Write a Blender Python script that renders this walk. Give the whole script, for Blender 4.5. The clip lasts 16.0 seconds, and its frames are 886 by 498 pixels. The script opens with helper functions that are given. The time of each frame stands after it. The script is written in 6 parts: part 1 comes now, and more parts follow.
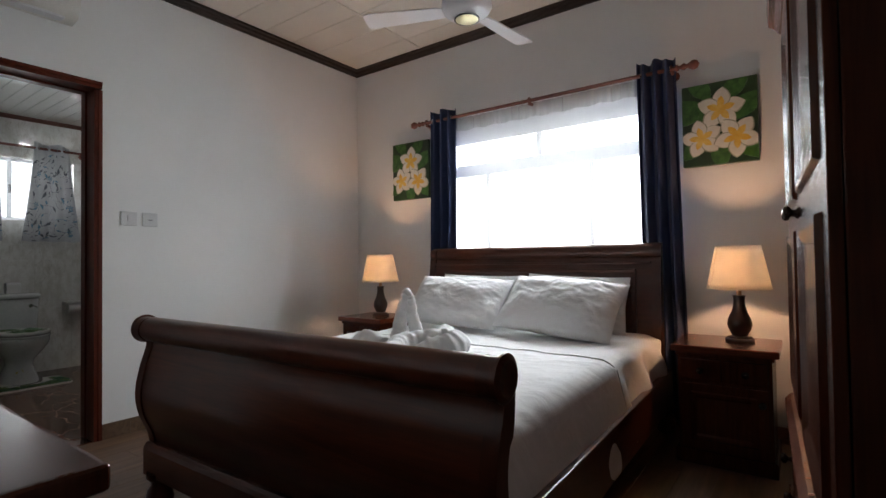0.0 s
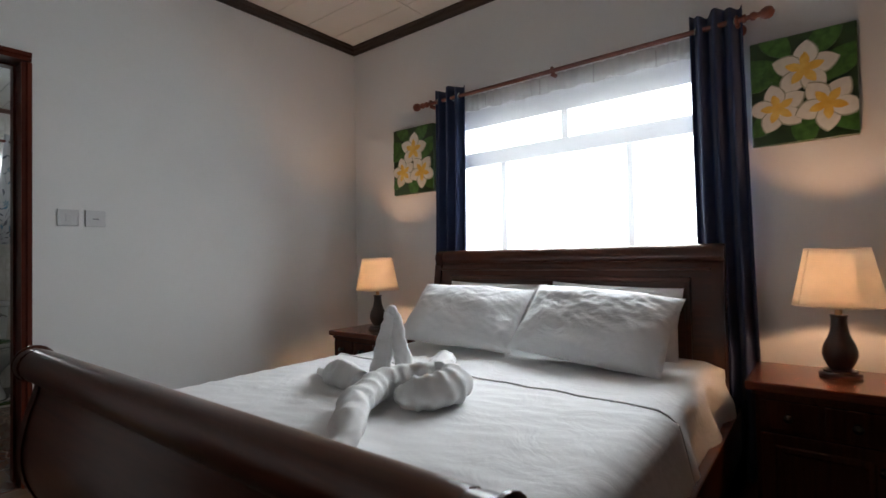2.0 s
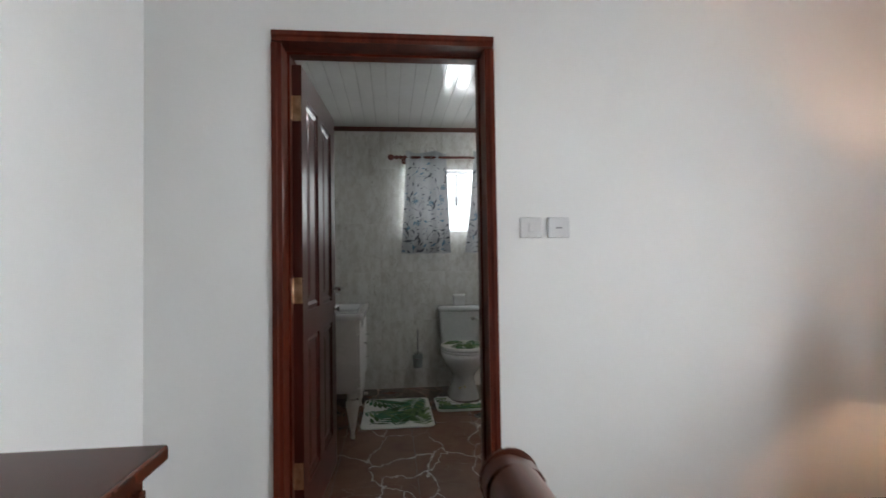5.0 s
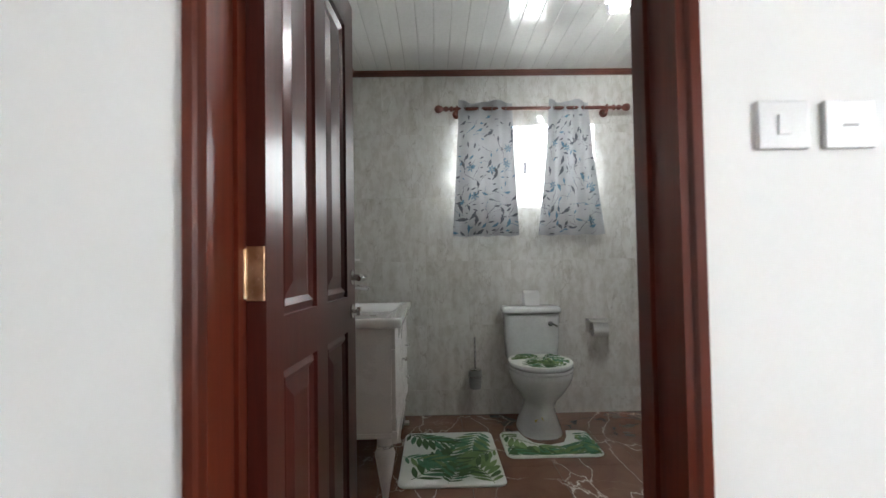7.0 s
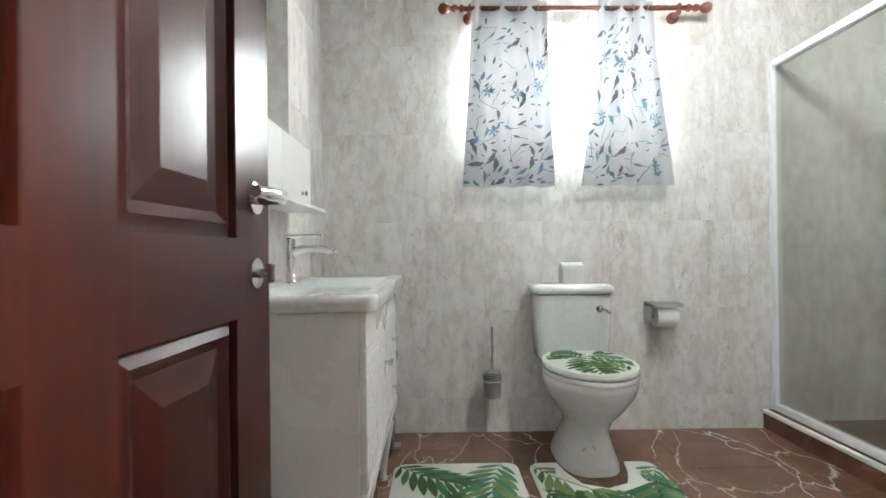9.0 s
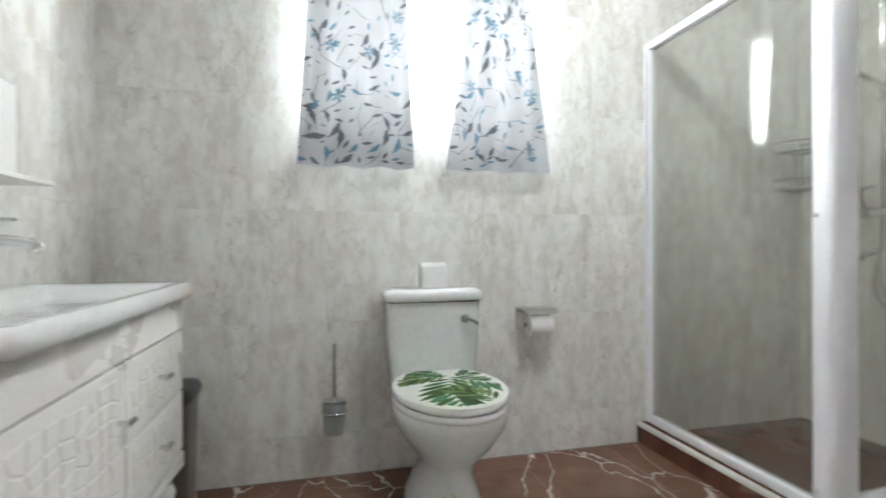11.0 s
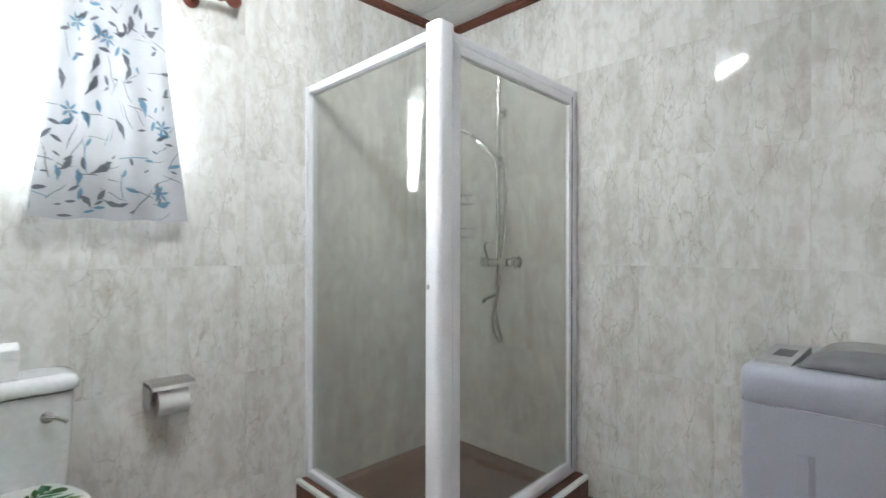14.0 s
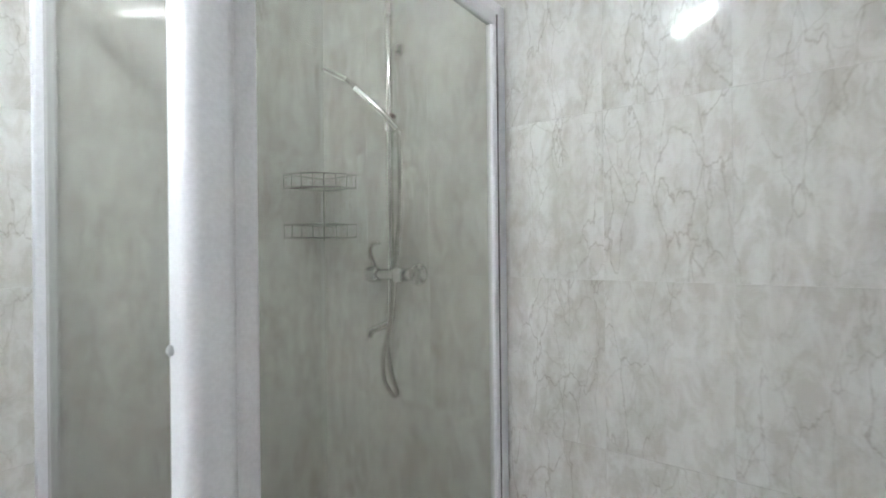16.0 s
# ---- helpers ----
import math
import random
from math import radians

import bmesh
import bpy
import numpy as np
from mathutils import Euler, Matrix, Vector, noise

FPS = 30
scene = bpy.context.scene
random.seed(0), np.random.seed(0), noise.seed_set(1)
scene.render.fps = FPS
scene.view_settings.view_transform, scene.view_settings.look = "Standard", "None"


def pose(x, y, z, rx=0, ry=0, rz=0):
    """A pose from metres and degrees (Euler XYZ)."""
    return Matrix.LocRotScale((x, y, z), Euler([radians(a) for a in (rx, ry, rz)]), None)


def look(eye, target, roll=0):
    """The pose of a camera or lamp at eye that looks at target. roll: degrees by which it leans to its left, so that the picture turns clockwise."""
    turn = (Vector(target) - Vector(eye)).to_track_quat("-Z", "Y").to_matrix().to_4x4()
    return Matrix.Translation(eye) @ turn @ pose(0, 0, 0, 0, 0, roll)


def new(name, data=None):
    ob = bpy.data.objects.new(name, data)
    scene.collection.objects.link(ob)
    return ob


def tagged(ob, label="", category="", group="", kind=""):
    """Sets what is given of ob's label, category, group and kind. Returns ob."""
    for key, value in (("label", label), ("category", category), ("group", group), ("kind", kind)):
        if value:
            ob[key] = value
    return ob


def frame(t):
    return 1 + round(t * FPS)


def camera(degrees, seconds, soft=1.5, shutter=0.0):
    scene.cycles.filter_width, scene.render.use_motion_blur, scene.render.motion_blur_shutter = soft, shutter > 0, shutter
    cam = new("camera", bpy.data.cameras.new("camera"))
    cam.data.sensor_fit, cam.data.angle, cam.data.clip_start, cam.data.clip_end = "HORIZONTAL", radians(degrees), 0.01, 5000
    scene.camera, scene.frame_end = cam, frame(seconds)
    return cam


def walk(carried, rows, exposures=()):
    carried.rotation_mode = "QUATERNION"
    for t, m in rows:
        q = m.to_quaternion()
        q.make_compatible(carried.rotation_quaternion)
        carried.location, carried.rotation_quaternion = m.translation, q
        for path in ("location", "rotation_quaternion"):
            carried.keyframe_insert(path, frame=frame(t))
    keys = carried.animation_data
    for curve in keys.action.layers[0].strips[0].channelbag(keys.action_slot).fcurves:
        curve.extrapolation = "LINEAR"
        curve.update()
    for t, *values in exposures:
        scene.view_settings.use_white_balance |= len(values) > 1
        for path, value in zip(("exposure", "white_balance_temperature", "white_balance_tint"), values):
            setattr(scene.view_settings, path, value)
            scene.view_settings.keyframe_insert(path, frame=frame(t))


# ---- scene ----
cam = camera(83.8, 16.0, 1.5, 0.4)
PATH = [
    (0, (0.334, 1.207, 1.024), (-0.836, 2.828, 1.069), -0.8),
    (0.5, (0.289, 1.272, 1.054), (-0.885, 2.891, 1.098), -0.8),
    (1, (0.207, 1.419, 1.061), (-0.966, 3.038, 1.105), -0.9),
    (1.5, (0.153, 1.572, 1.054), (-1.054, 3.167, 1.1), -0.9),
    (2, (0.068, 1.746, 1.061), (-1.173, 3.313, 1.101), -1.0),
    (2.5, (-0.041, 1.945, 1.062), (-1.329, 3.475, 1.099), -1.0),
    (3, (-0.157, 2.057, 1.086), (-1.528, 3.513, 1.12), -1.1),
    (3.5, (-0.329, 2.065, 1.114), (-1.933, 3.261, 1.148), -1.2),
    (4, (-0.513, 2.017, 1.104), (-2.34, 2.829, 1.163), -1.3),
    (4.5, (-0.717, 1.97, 1.148), (-2.656, 2.457, 1.197), -1.3),
    (5, (-0.986, 1.95, 1.164), (-2.974, 2.16, 1.22), -0.9),
    (5.2, (-1.091, 1.911, 1.174), (-3.084, 2.076, 1.226), -1.4),
    (7.3, (-2.315, 1.915, 1.026), (-4.314, 1.945, 1.082), -0.8),
    (7.5, (-2.426, 1.912, 0.991), (-4.425, 1.946, 1.041), -0.7),
    (8, (-2.647, 1.917, 0.932), (-4.646, 1.935, 0.971), -0.9),
    (8.2, (-2.73, 1.905, 0.945), (-4.729, 1.925, 0.958), -0.6),
    (10.3, (-3.58, 1.984, 0.927), (-5.58, 2.025, 0.932), -0.6),
    (10.5, (-3.599, 2.018, 0.94), (-5.596, 2.127, 0.932), -0.5),
    (11, (-3.585, 2.136, 0.933), (-5.527, 2.616, 0.927), -0.2),
    (11.5, (-3.536, 2.232, 0.944), (-5.374, 3.02, 0.941), -0.0),
    (12, (-3.496, 2.273, 0.975), (-5.196, 3.327, 0.975), -0.1),
    (12.5, (-3.464, 2.282, 1.055), (-5.051, 3.499, 1.044), 0.0),
    (13, (-3.432, 2.283, 1.126), (-4.938, 3.599, 1.12), -0.0),
    (13.5, (-3.44, 2.337, 1.163), (-4.913, 3.69, 1.159), -0.1),
    (14, (-3.574, 2.487, 1.162), (-4.995, 3.894, 1.156), 0.1),
    (14.5, (-3.665, 2.656, 1.174), (-4.992, 4.153, 1.166), -0.1),
    (15, (-3.772, 2.887, 1.186), (-4.979, 4.483, 1.181), -0.1),
    (15.5, (-3.901, 3.092, 1.193), (-5.083, 4.705, 1.182), 0.1),
    (16, (-4.031, 3.288, 1.174), (-5.255, 4.87, 1.172), -0.6),
]
EXPOSURES = [
    (0.0, -0.5, 6550, 11), (2.0, -0.72, 6480, 10), (3.0, -0.95, 6400, 10), (3.5, -0.8, 6400, 10), (4.0, -0.5, 6400, 10), (4.5, 0.1, 6450, 10), (5.0, 0.45, 6500, 10),
    (7.3, 1.55, 6600, 10), (8.0, 2.25, 6600, 8), (10.3, 2.45, 6480, 9), (12.0, 2.35, 6420, 10), (13.5, 2.25, 6350, 10), (16.0, 2.35, 6250, 9),
]
walk(cam, [(t, look(eye, target, roll)) for t, eye, target, roll in PATH], EXPOSURES)

# ---- light ----
world = bpy.data.worlds.new("sky")
scene.world = world
world.use_nodes = True
wn = world.node_tree.nodes
sky = wn.new("ShaderNodeTexSky")
sky.sky_type, sky.sun_disc = "NISHITA", False
sky.sun_elevation, sky.sun_rotation = radians(67), radians(340)
wn["Background"].inputs[1].default_value = 0.1
world.node_tree.links.new(sky.outputs[0], wn["Background"].inputs[0])


def backdrop(name, m, w, h, strength, label):
    """Plain bright overcast distance outside a window."""
    data = bpy.data.meshes.new(name)
    data.from_pydata([(-w, -h, 0), (w, -h, 0), (w, h, 0), (-w, h, 0)], [], [(0, 1, 2, 3)])
    mat = bpy.data.materials.new(name)
    mat.use_nodes = True
    b = mat.node_tree.nodes["Principled BSDF"]
    b.inputs["Base Color"].default_value = (0.5, 0.5, 0.5, 1)
    b.inputs["Emission Color"].default_value = (0.95, 0.98, 1.0, 1)
    b.inputs["Emission Strength"].default_value = strength
    data.materials.append(mat)
    ob = new(name, data)
    ob.matrix_world = m
    return tagged(ob, label, "", "", "structure")


backdrop("backdrop_north", look((-1.1, 9.0, 2.0), (-1.1, 4.0, 2.0)), 9, 5, 7.0, "bright overcast distance outside the bedroom window")
backdrop("backdrop_west", look((-10.0, 2.6, 2.0), (-5.0, 2.6, 2.0)), 9, 5, 1.3, "bright overcast distance outside the bathroom window")


def lamp(name, kind, m, power, colour, size=(0.1, 0.1)):
    data = bpy.data.lights.new(name, kind)
    data.energy, data.color = power, colour
    if kind == "AREA":
        data.shape, data.size, data.size_y = "RECTANGLE", size[0], size[1]
    elif kind == "POINT":
        data.shadow_soft_size = size[0]
    ob = new(name, data)
    ob.matrix_world = m
    return ob


WIN_POWER, BATH_WIN_POWER, BATH_LIGHT_POWER, BULB_POWER = 310.0, 22.0, 100.0, 21.0
lamp("bedroom_window_light", "AREA", look((-1.14, 5.0, 2.05), (-1.14, 3.0, 0.7)), WIN_POWER, (0.90, 0.96, 1.0), (1.9, 1.3))
lamp("bathroom_window_light", "AREA", look((-5.93, 2.58, 1.77), (-4.0, 2.58, 1.6)), BATH_WIN_POWER, (0.95, 0.98, 1.0), (1.0, 0.75))
sun_data = bpy.data.lights.new("sun", "SUN")
sun_data.energy, sun_data.angle, sun_data.color = 0.8, radians(10), (1.0, 0.97, 0.93)
sun = new("sun", sun_data)
sun.matrix_world = look((0, 0, 10), (1.5, -4.0, 0))


# ---- materials ----
def tree(name):
    m = bpy.data.materials.new(name)
    m.use_nodes = True
    return m, m.node_tree.nodes, m.node_tree.links, m.node_tree.nodes["Principled BSDF"]


def coords(nodes, links, stretch=(1, 1, 1), rand=0.0, space="Object"):
    """Texture coordinates in metres, shifted by the object's random number where rand is given."""
    tc = nodes.new("ShaderNodeNewGeometry" if space == "Position" else "ShaderNodeTexCoord")
    mp = nodes.new("ShaderNodeMapping")
    mp.inputs["Scale"].default_value = stretch
    links.new(tc.outputs[space], mp.inputs["Vector"])
    if rand:
        info = nodes.new("ShaderNodeObjectInfo")
        mul = nodes.new("ShaderNodeMath")
        mul.operation, mul.inputs[1].default_value = "MULTIPLY", rand
        links.new(info.outputs["Random"], mul.inputs[0])
        links.new(mul.outputs[0], mp.inputs["Location"])
    return mp.outputs[0]


def noise_tex(nodes, links, vec, scale, detail=4.0, distortion=0.0, rough=0.5):
    n = nodes.new("ShaderNodeTexNoise")
    n.inputs["Scale"].default_value, n.inputs["Detail"].default_value = scale, detail
    n.inputs["Distortion"].default_value, n.inputs["Roughness"].default_value = distortion, rough
    links.new(vec, n.inputs["Vector"])
    return n.outputs["Fac"]


def ramp(nodes, links, fac, stops):
    r = nodes.new("ShaderNodeValToRGB")
    while len(r.color_ramp.elements) < len(stops):
        r.color_ramp.elements.new(0.5)
    for e, (p, c) in zip(r.color_ramp.elements, stops):
        e.position, e.color = p, (*c, 1) if len(c) == 3 else c
    links.new(fac, r.inputs[0])
    return r.outputs[0]


def mix(nodes, links, a, b, fac, mode="MIX"):
    n = nodes.new("ShaderNodeMix")
    n.data_type, n.blend_type = "RGBA", mode
    for sock, v in ((n.inputs[0], fac), (n.inputs[6], a), (n.inputs[7], b)):
        if hasattr(v, "is_output"):
            links.new(v, sock)
        else:
            sock.default_value = v if sock == n.inputs[0] else (*v, 1)
    return n.outputs[2]


def bump(nodes, links, bsdf, height, strength, distance=0.01):
    b = nodes.new("ShaderNodeBump")
    b.inputs["Strength"].default_value, b.inputs["Distance"].default_value = strength, distance
    links.new(height, b.inputs["Height"])
    links.new(b.outputs[0], bsdf.inputs["Normal"])


def surf(name, dark, light, scale=6.0, rough=0.5, metal=0.0, stretch=(1, 1, 1), grain=60.0, relief=0.1, coat=0.0, rand=0.0, detail=5.0, space="Object", tone=0.9):
    """A surface whose colour wanders between two shades at two scales, with fine relief."""
    m, nodes, links, bsdf = tree(name)
    vec = coords(nodes, links, stretch, rand, space)
    big = noise_tex(nodes, links, vec, scale, detail, 0.3)
    fine = noise_tex(nodes, links, vec, grain, 3.0)
    col = ramp(nodes, links, big, [(0.3, dark), (0.7, light)])
    col = mix(nodes, links, col, ramp(nodes, links, fine, [(0.3, (tone, tone, tone)), (0.7, (1.0, 1.0, 1.0))]), 0.8, "MULTIPLY")
    links.new(col, bsdf.inputs["Base Color"])
    bsdf.inputs["Metallic"].default_value = metal
    r = nodes.new("ShaderNodeMapRange")
    r.inputs["To Min"].default_value, r.inputs["To Max"].default_value = max(0.03, rough - 0.06), min(1, rough + 0.06)
    links.new(big, r.inputs["Value"])
    links.new(r.outputs[0], bsdf.inputs["Roughness"])
    bsdf.inputs["Coat Weight"].default_value = coat
    bsdf.inputs["Coat Roughness"].default_value = 0.12
    if relief:
        bump(nodes, links, bsdf, fine, relief, 0.004)
    return m


def wood(name, dark, light, rough=0.3, coat=0.35, along="z", rand=5.0, fine=22.0, spec=0.5):
    """Stained wood with grain along one axis."""
    st = {"x": (0.06, 1, 1), "y": (1, 0.06, 1), "z": (1, 1, 0.06)}[along]
    m, nodes, links, bsdf = tree(name)
    vec = coords(nodes, links, st, rand)
    g = noise_tex(nodes, links, vec, fine, 8.0, 1.2, 0.6)
    f = noise_tex(nodes, links, vec, fine * 7, 3.0)
    broad = noise_tex(nodes, links, coords(nodes, links, (1, 1, 1), rand), 2.5, 3.0)
    col = ramp(nodes, links, g, [(0.25, dark), (0.55, tuple((a + b) / 2 for a, b in zip(dark, light))), (0.8, light)])
    col = mix(nodes, links, col, ramp(nodes, links, f, [(0.35, (0.7, 0.7, 0.7)), (0.6, (1, 1, 1))]), 0.5, "MULTIPLY")
    col = mix(nodes, links, col, ramp(nodes, links, broad, [(0.3, (0.75, 0.75, 0.75)), (0.7, (1.1, 1.1, 1.1))]), 0.7, "MULTIPLY")
    links.new(col, bsdf.inputs["Base Color"])
    bsdf.inputs["Roughness"].default_value = rough
    bsdf.inputs["Specular IOR Level"].default_value = spec
    bsdf.inputs["Coat Weight"].default_value = coat
    bsdf.inputs["Coat Roughness"].default_value = 0.15
    bump(nodes, links, bsdf, g, 0.12, 0.003)
    return m


def cracks(nodes, links, vec, scale, width, wobble, gate_scale, gates):
    """Thin branching crack lines, broken up by a gate."""
    warp = nodes.new("ShaderNodeTexNoise")
    warp.inputs["Scale"].default_value, warp.inputs["Detail"].default_value = scale * 1.1, 6.0
    links.new(vec, warp.inputs["Vector"])
    sub, mul, add = (nodes.new("ShaderNodeVectorMath") for _ in range(3))
    sub.operation, mul.operation, add.operation = "SUBTRACT", "SCALE", "ADD"
    sub.inputs[1].default_value = (0.5, 0.5, 0.5)
    mul.inputs["Scale"].default_value = wobble
    links.new(warp.outputs["Color"], sub.inputs[0])
    links.new(sub.outputs[0], mul.inputs[0])
    links.new(vec, add.inputs[0])
    links.new(mul.outputs[0], add.inputs[1])
    vor = nodes.new("ShaderNodeTexVoronoi")
    vor.feature = "DISTANCE_TO_EDGE"
    vor.inputs["Scale"].default_value = scale
    links.new(add.outputs[0], vor.inputs["Vector"])
    line = ramp(nodes, links, vor.outputs["Distance"], [(0.0, (1, 1, 1)), (width, (0.25, 0.25, 0.25)), (width * 2.2, (0, 0, 0))])
    gate = ramp(nodes, links, noise_tex(nodes, links, vec, gate_scale, 3.0), [(gates[0], (0, 0, 0)), (gates[1], (1, 1, 1))])
    return mix(nodes, links, line, gate, 1.0, "MULTIPLY")


def tint_by(nodes, links, col, fac, colour, amount):
    fac = mix(nodes, links, fac, (amount, amount, amount), 1.0, "MULTIPLY")
    n = nodes.new("ShaderNodeMix")
    n.data_type = "RGBA"
    links.new(fac, n.inputs[0])
    links.new(col, n.inputs[6])
    n.inputs[7].default_value = (*colour, 1)
    return n.outputs[2]


def wall_marble(name):
    """Pale beige glazed tile: angular pale patches, upright streaks and thin brown cracks."""
    m, nodes, links, bsdf = tree(name)
    vec = coords(nodes, links, (1.0, 0.55, 1.0), 7.0, "Object")
    cloud = noise_tex(nodes, links, vec, 4.0, 6.0, 0.5, 0.55)
    col = ramp(nodes, links, cloud, [(0.32, (0.645, 0.633, 0.595)), (0.68, (0.755, 0.748, 0.72))])
    patch = noise_tex(nodes, links, vec, 20.0, 5.0, 0.4, 0.68)
    col = mix(nodes, links, col, ramp(nodes, links, patch, [(0.40, (0.90, 0.89, 0.87)), (0.5, (1, 1, 1)), (0.58, (1.07, 1.08, 1.09))]), 0.9, "MULTIPLY")
    streak = noise_tex(nodes, links, coords(nodes, links, (1, 0.12, 1), 7.0, "Object"), 14.0, 3.0)
    col = mix(nodes, links, col, ramp(nodes, links, streak, [(0.33, (0.88, 0.87, 0.85)), (0.52, (1, 1, 1))]), 0.8, "MULTIPLY")
    big = cracks(nodes, links, coords(nodes, links, (1.0, 0.30, 1.0), 7.0, "Object"), 13.0, 0.012, 0.10, 6.0, (0.42, 0.56))
    col = tint_by(nodes, links, col, big, (0.30, 0.265, 0.215), 0.5)
    fine = cracks(nodes, links, vec, 19.0, 0.03, 0.07, 6.0, (0.5, 0.62))
    col = tint_by(nodes, links, col, fine, (0.38, 0.35, 0.30), 0.32)
    links.new(col, bsdf.inputs["Base Color"])
    bsdf.inputs["Roughness"].default_value = 0.06
    bump(nodes, links, bsdf, cloud, 0.02, 0.002)
    return m


def floor_marble(name):
    """Polished brown stone tile with long white lightning veins."""
    m, nodes, links, bsdf = tree(name)
    vec = coords(nodes, links, (1, 1, 1), 0.0, "Position")
    cloud = noise_tex(nodes, links, vec, 4.0, 8.0, 0.8, 0.62)
    col = ramp(nodes, links, cloud, [(0.3, (0.125, 0.06, 0.039)), (0.7, (0.20, 0.105, 0.07))])
    fine = cracks(nodes, links, coords(nodes, links, (1.0, 0.5, 1.0), 0.0, "Position"), 9.0, 0.012, 0.12, 2.5, (0.5, 0.6))
    col = tint_by(nodes, links, col, fine, (0.42, 0.33, 0.27), 0.45)
    big = cracks(nodes, links, coords(nodes, links, (0.55, 1.0, 1.0), 0.0, "Position"), 3.6, 0.008, 0.34, 2.2, (0.40, 0.5))
    col = tint_by(nodes, links, col, big, (0.72, 0.64, 0.57), 0.95)
    links.new(col, bsdf.inputs["Base Color"])
    bsdf.inputs["Roughness"].default_value = 0.12
    bump(nodes, links, bsdf, cloud, 0.03, 0.002)
    return m


def glass(name, tint, gloss=1.0):
    """A thin clear pane."""
    m, nodes, links, bsdf = tree(name)
    nodes.remove(bsdf)
    tr, gl, lw, mx = (nodes.new("ShaderNode" + k) for k in ("BsdfTransparent", "BsdfGlossy", "LayerWeight", "MixShader"))
    tr.inputs[0].default_value = (*tint, 1)
    gl.inputs["Roughness"].default_value = 0.02
    lw.inputs[0].default_value = 0.5
    power, mul = nodes.new("ShaderNodeMath"), nodes.new("ShaderNodeMath")
    power.operation, power.inputs[1].default_value = "POWER", 4.0
    mul.operation, mul.inputs[1].default_value, mul.inputs[2].default_value = "MULTIPLY_ADD", 0.55 * gloss, 0.03 * gloss
    links.new(lw.outputs["Facing"], power.inputs[0])
    links.new(power.outputs[0], mul.inputs[0])
    links.new(mul.outputs[0], mx.inputs[0])
    links.new(tr.outputs[0], mx.inputs[1])
    links.new(gl.outputs[0], mx.inputs[2])
    links.new(mx.outputs[0], nodes["Material Output"].inputs[0])
    return m


def hazy_glass(name, tint, film, amount):
    """Tinted pane with a thin film of dried soap."""
    m = glass(name, tint)
    nodes, links = m.node_tree.nodes, m.node_tree.links
    out = nodes["Material Output"]
    before = out.inputs[0].links[0].from_socket
    df, tl, half, mx = (nodes.new("ShaderNode" + k) for k in ("BsdfDiffuse", "BsdfTranslucent", "MixShader", "MixShader"))
    df.inputs[0].default_value = tl.inputs[0].default_value = (*film, 1)
    links.new(df.outputs[0], half.inputs[1])
    links.new(tl.outputs[0], half.inputs[2])
    vec = coords(nodes, links, (1, 1, 0.3))
    fac = ramp(nodes, links, noise_tex(nodes, links, vec, 3.0, 4.0), [(0.3, (amount * 0.8,) * 3), (0.7, (amount * 1.15,) * 3)])
    links.new(fac, mx.inputs[0])
    links.new(before, mx.inputs[1])
    links.new(half.outputs[0], mx.inputs[2])
    links.new(mx.outputs[0], out.inputs[0])
    return m


def cloth(name, colour, through_light=0.3, clear=0.0, weave=500.0, tint2=None):
    """Woven cloth that lets some light through."""
    m, nodes, links, bsdf = tree(name)
    vec = coords(nodes, links)
    big = noise_tex(nodes, links, vec, 7.0, 4.0)
    c2 = tint2 or tuple(c * 0.82 for c in colour)
    col = ramp(nodes, links, big, [(0.3, c2), (0.7, colour)])
    fine = noise_tex(nodes, links, vec, weave, 2.0)
    col = mix(nodes, links, col, ramp(nodes, links, fine, [(0.3, (0.85, 0.85, 0.85)), (0.7, (1, 1, 1))]), 0.7, "MULTIPLY")
    links.new(col, bsdf.inputs["Base Color"])
    bsdf.inputs["Roughness"].default_value = 0.85
    bsdf.inputs["Sheen Weight"].default_value = 0.15
    bump(nodes, links, bsdf, fine, 0.15, 0.002)
    out = bsdf.outputs[0]
    if through_light:
        tl, mx = nodes.new("ShaderNodeBsdfTranslucent"), nodes.new("ShaderNodeMixShader")
        links.new(col, tl.inputs[0])
        mx.inputs[0].default_value = through_light
        links.new(out, mx.inputs[1])
        links.new(tl.outputs[0], mx.inputs[2])
        out = mx.outputs[0]
    if clear:
        tp, mx = nodes.new("ShaderNodeBsdfTransparent"), nodes.new("ShaderNodeMixShader")
        mx.inputs[0].default_value = clear
        links.new(out, mx.inputs[1])
        links.new(tp.outputs[0], mx.inputs[2])
        out = mx.outputs[0]
    links.new(out, nodes["Material Output"].inputs[0])
    return m


def glow(name, colour, strength):
    m, nodes, links, bsdf = tree(name)
    bsdf.inputs["Base Color"].default_value = (0.8, 0.8, 0.8, 1)
    bsdf.inputs["Emission Color"].default_value = (*colour, 1)
    bsdf.inputs["Emission Strength"].default_value = strength
    return m


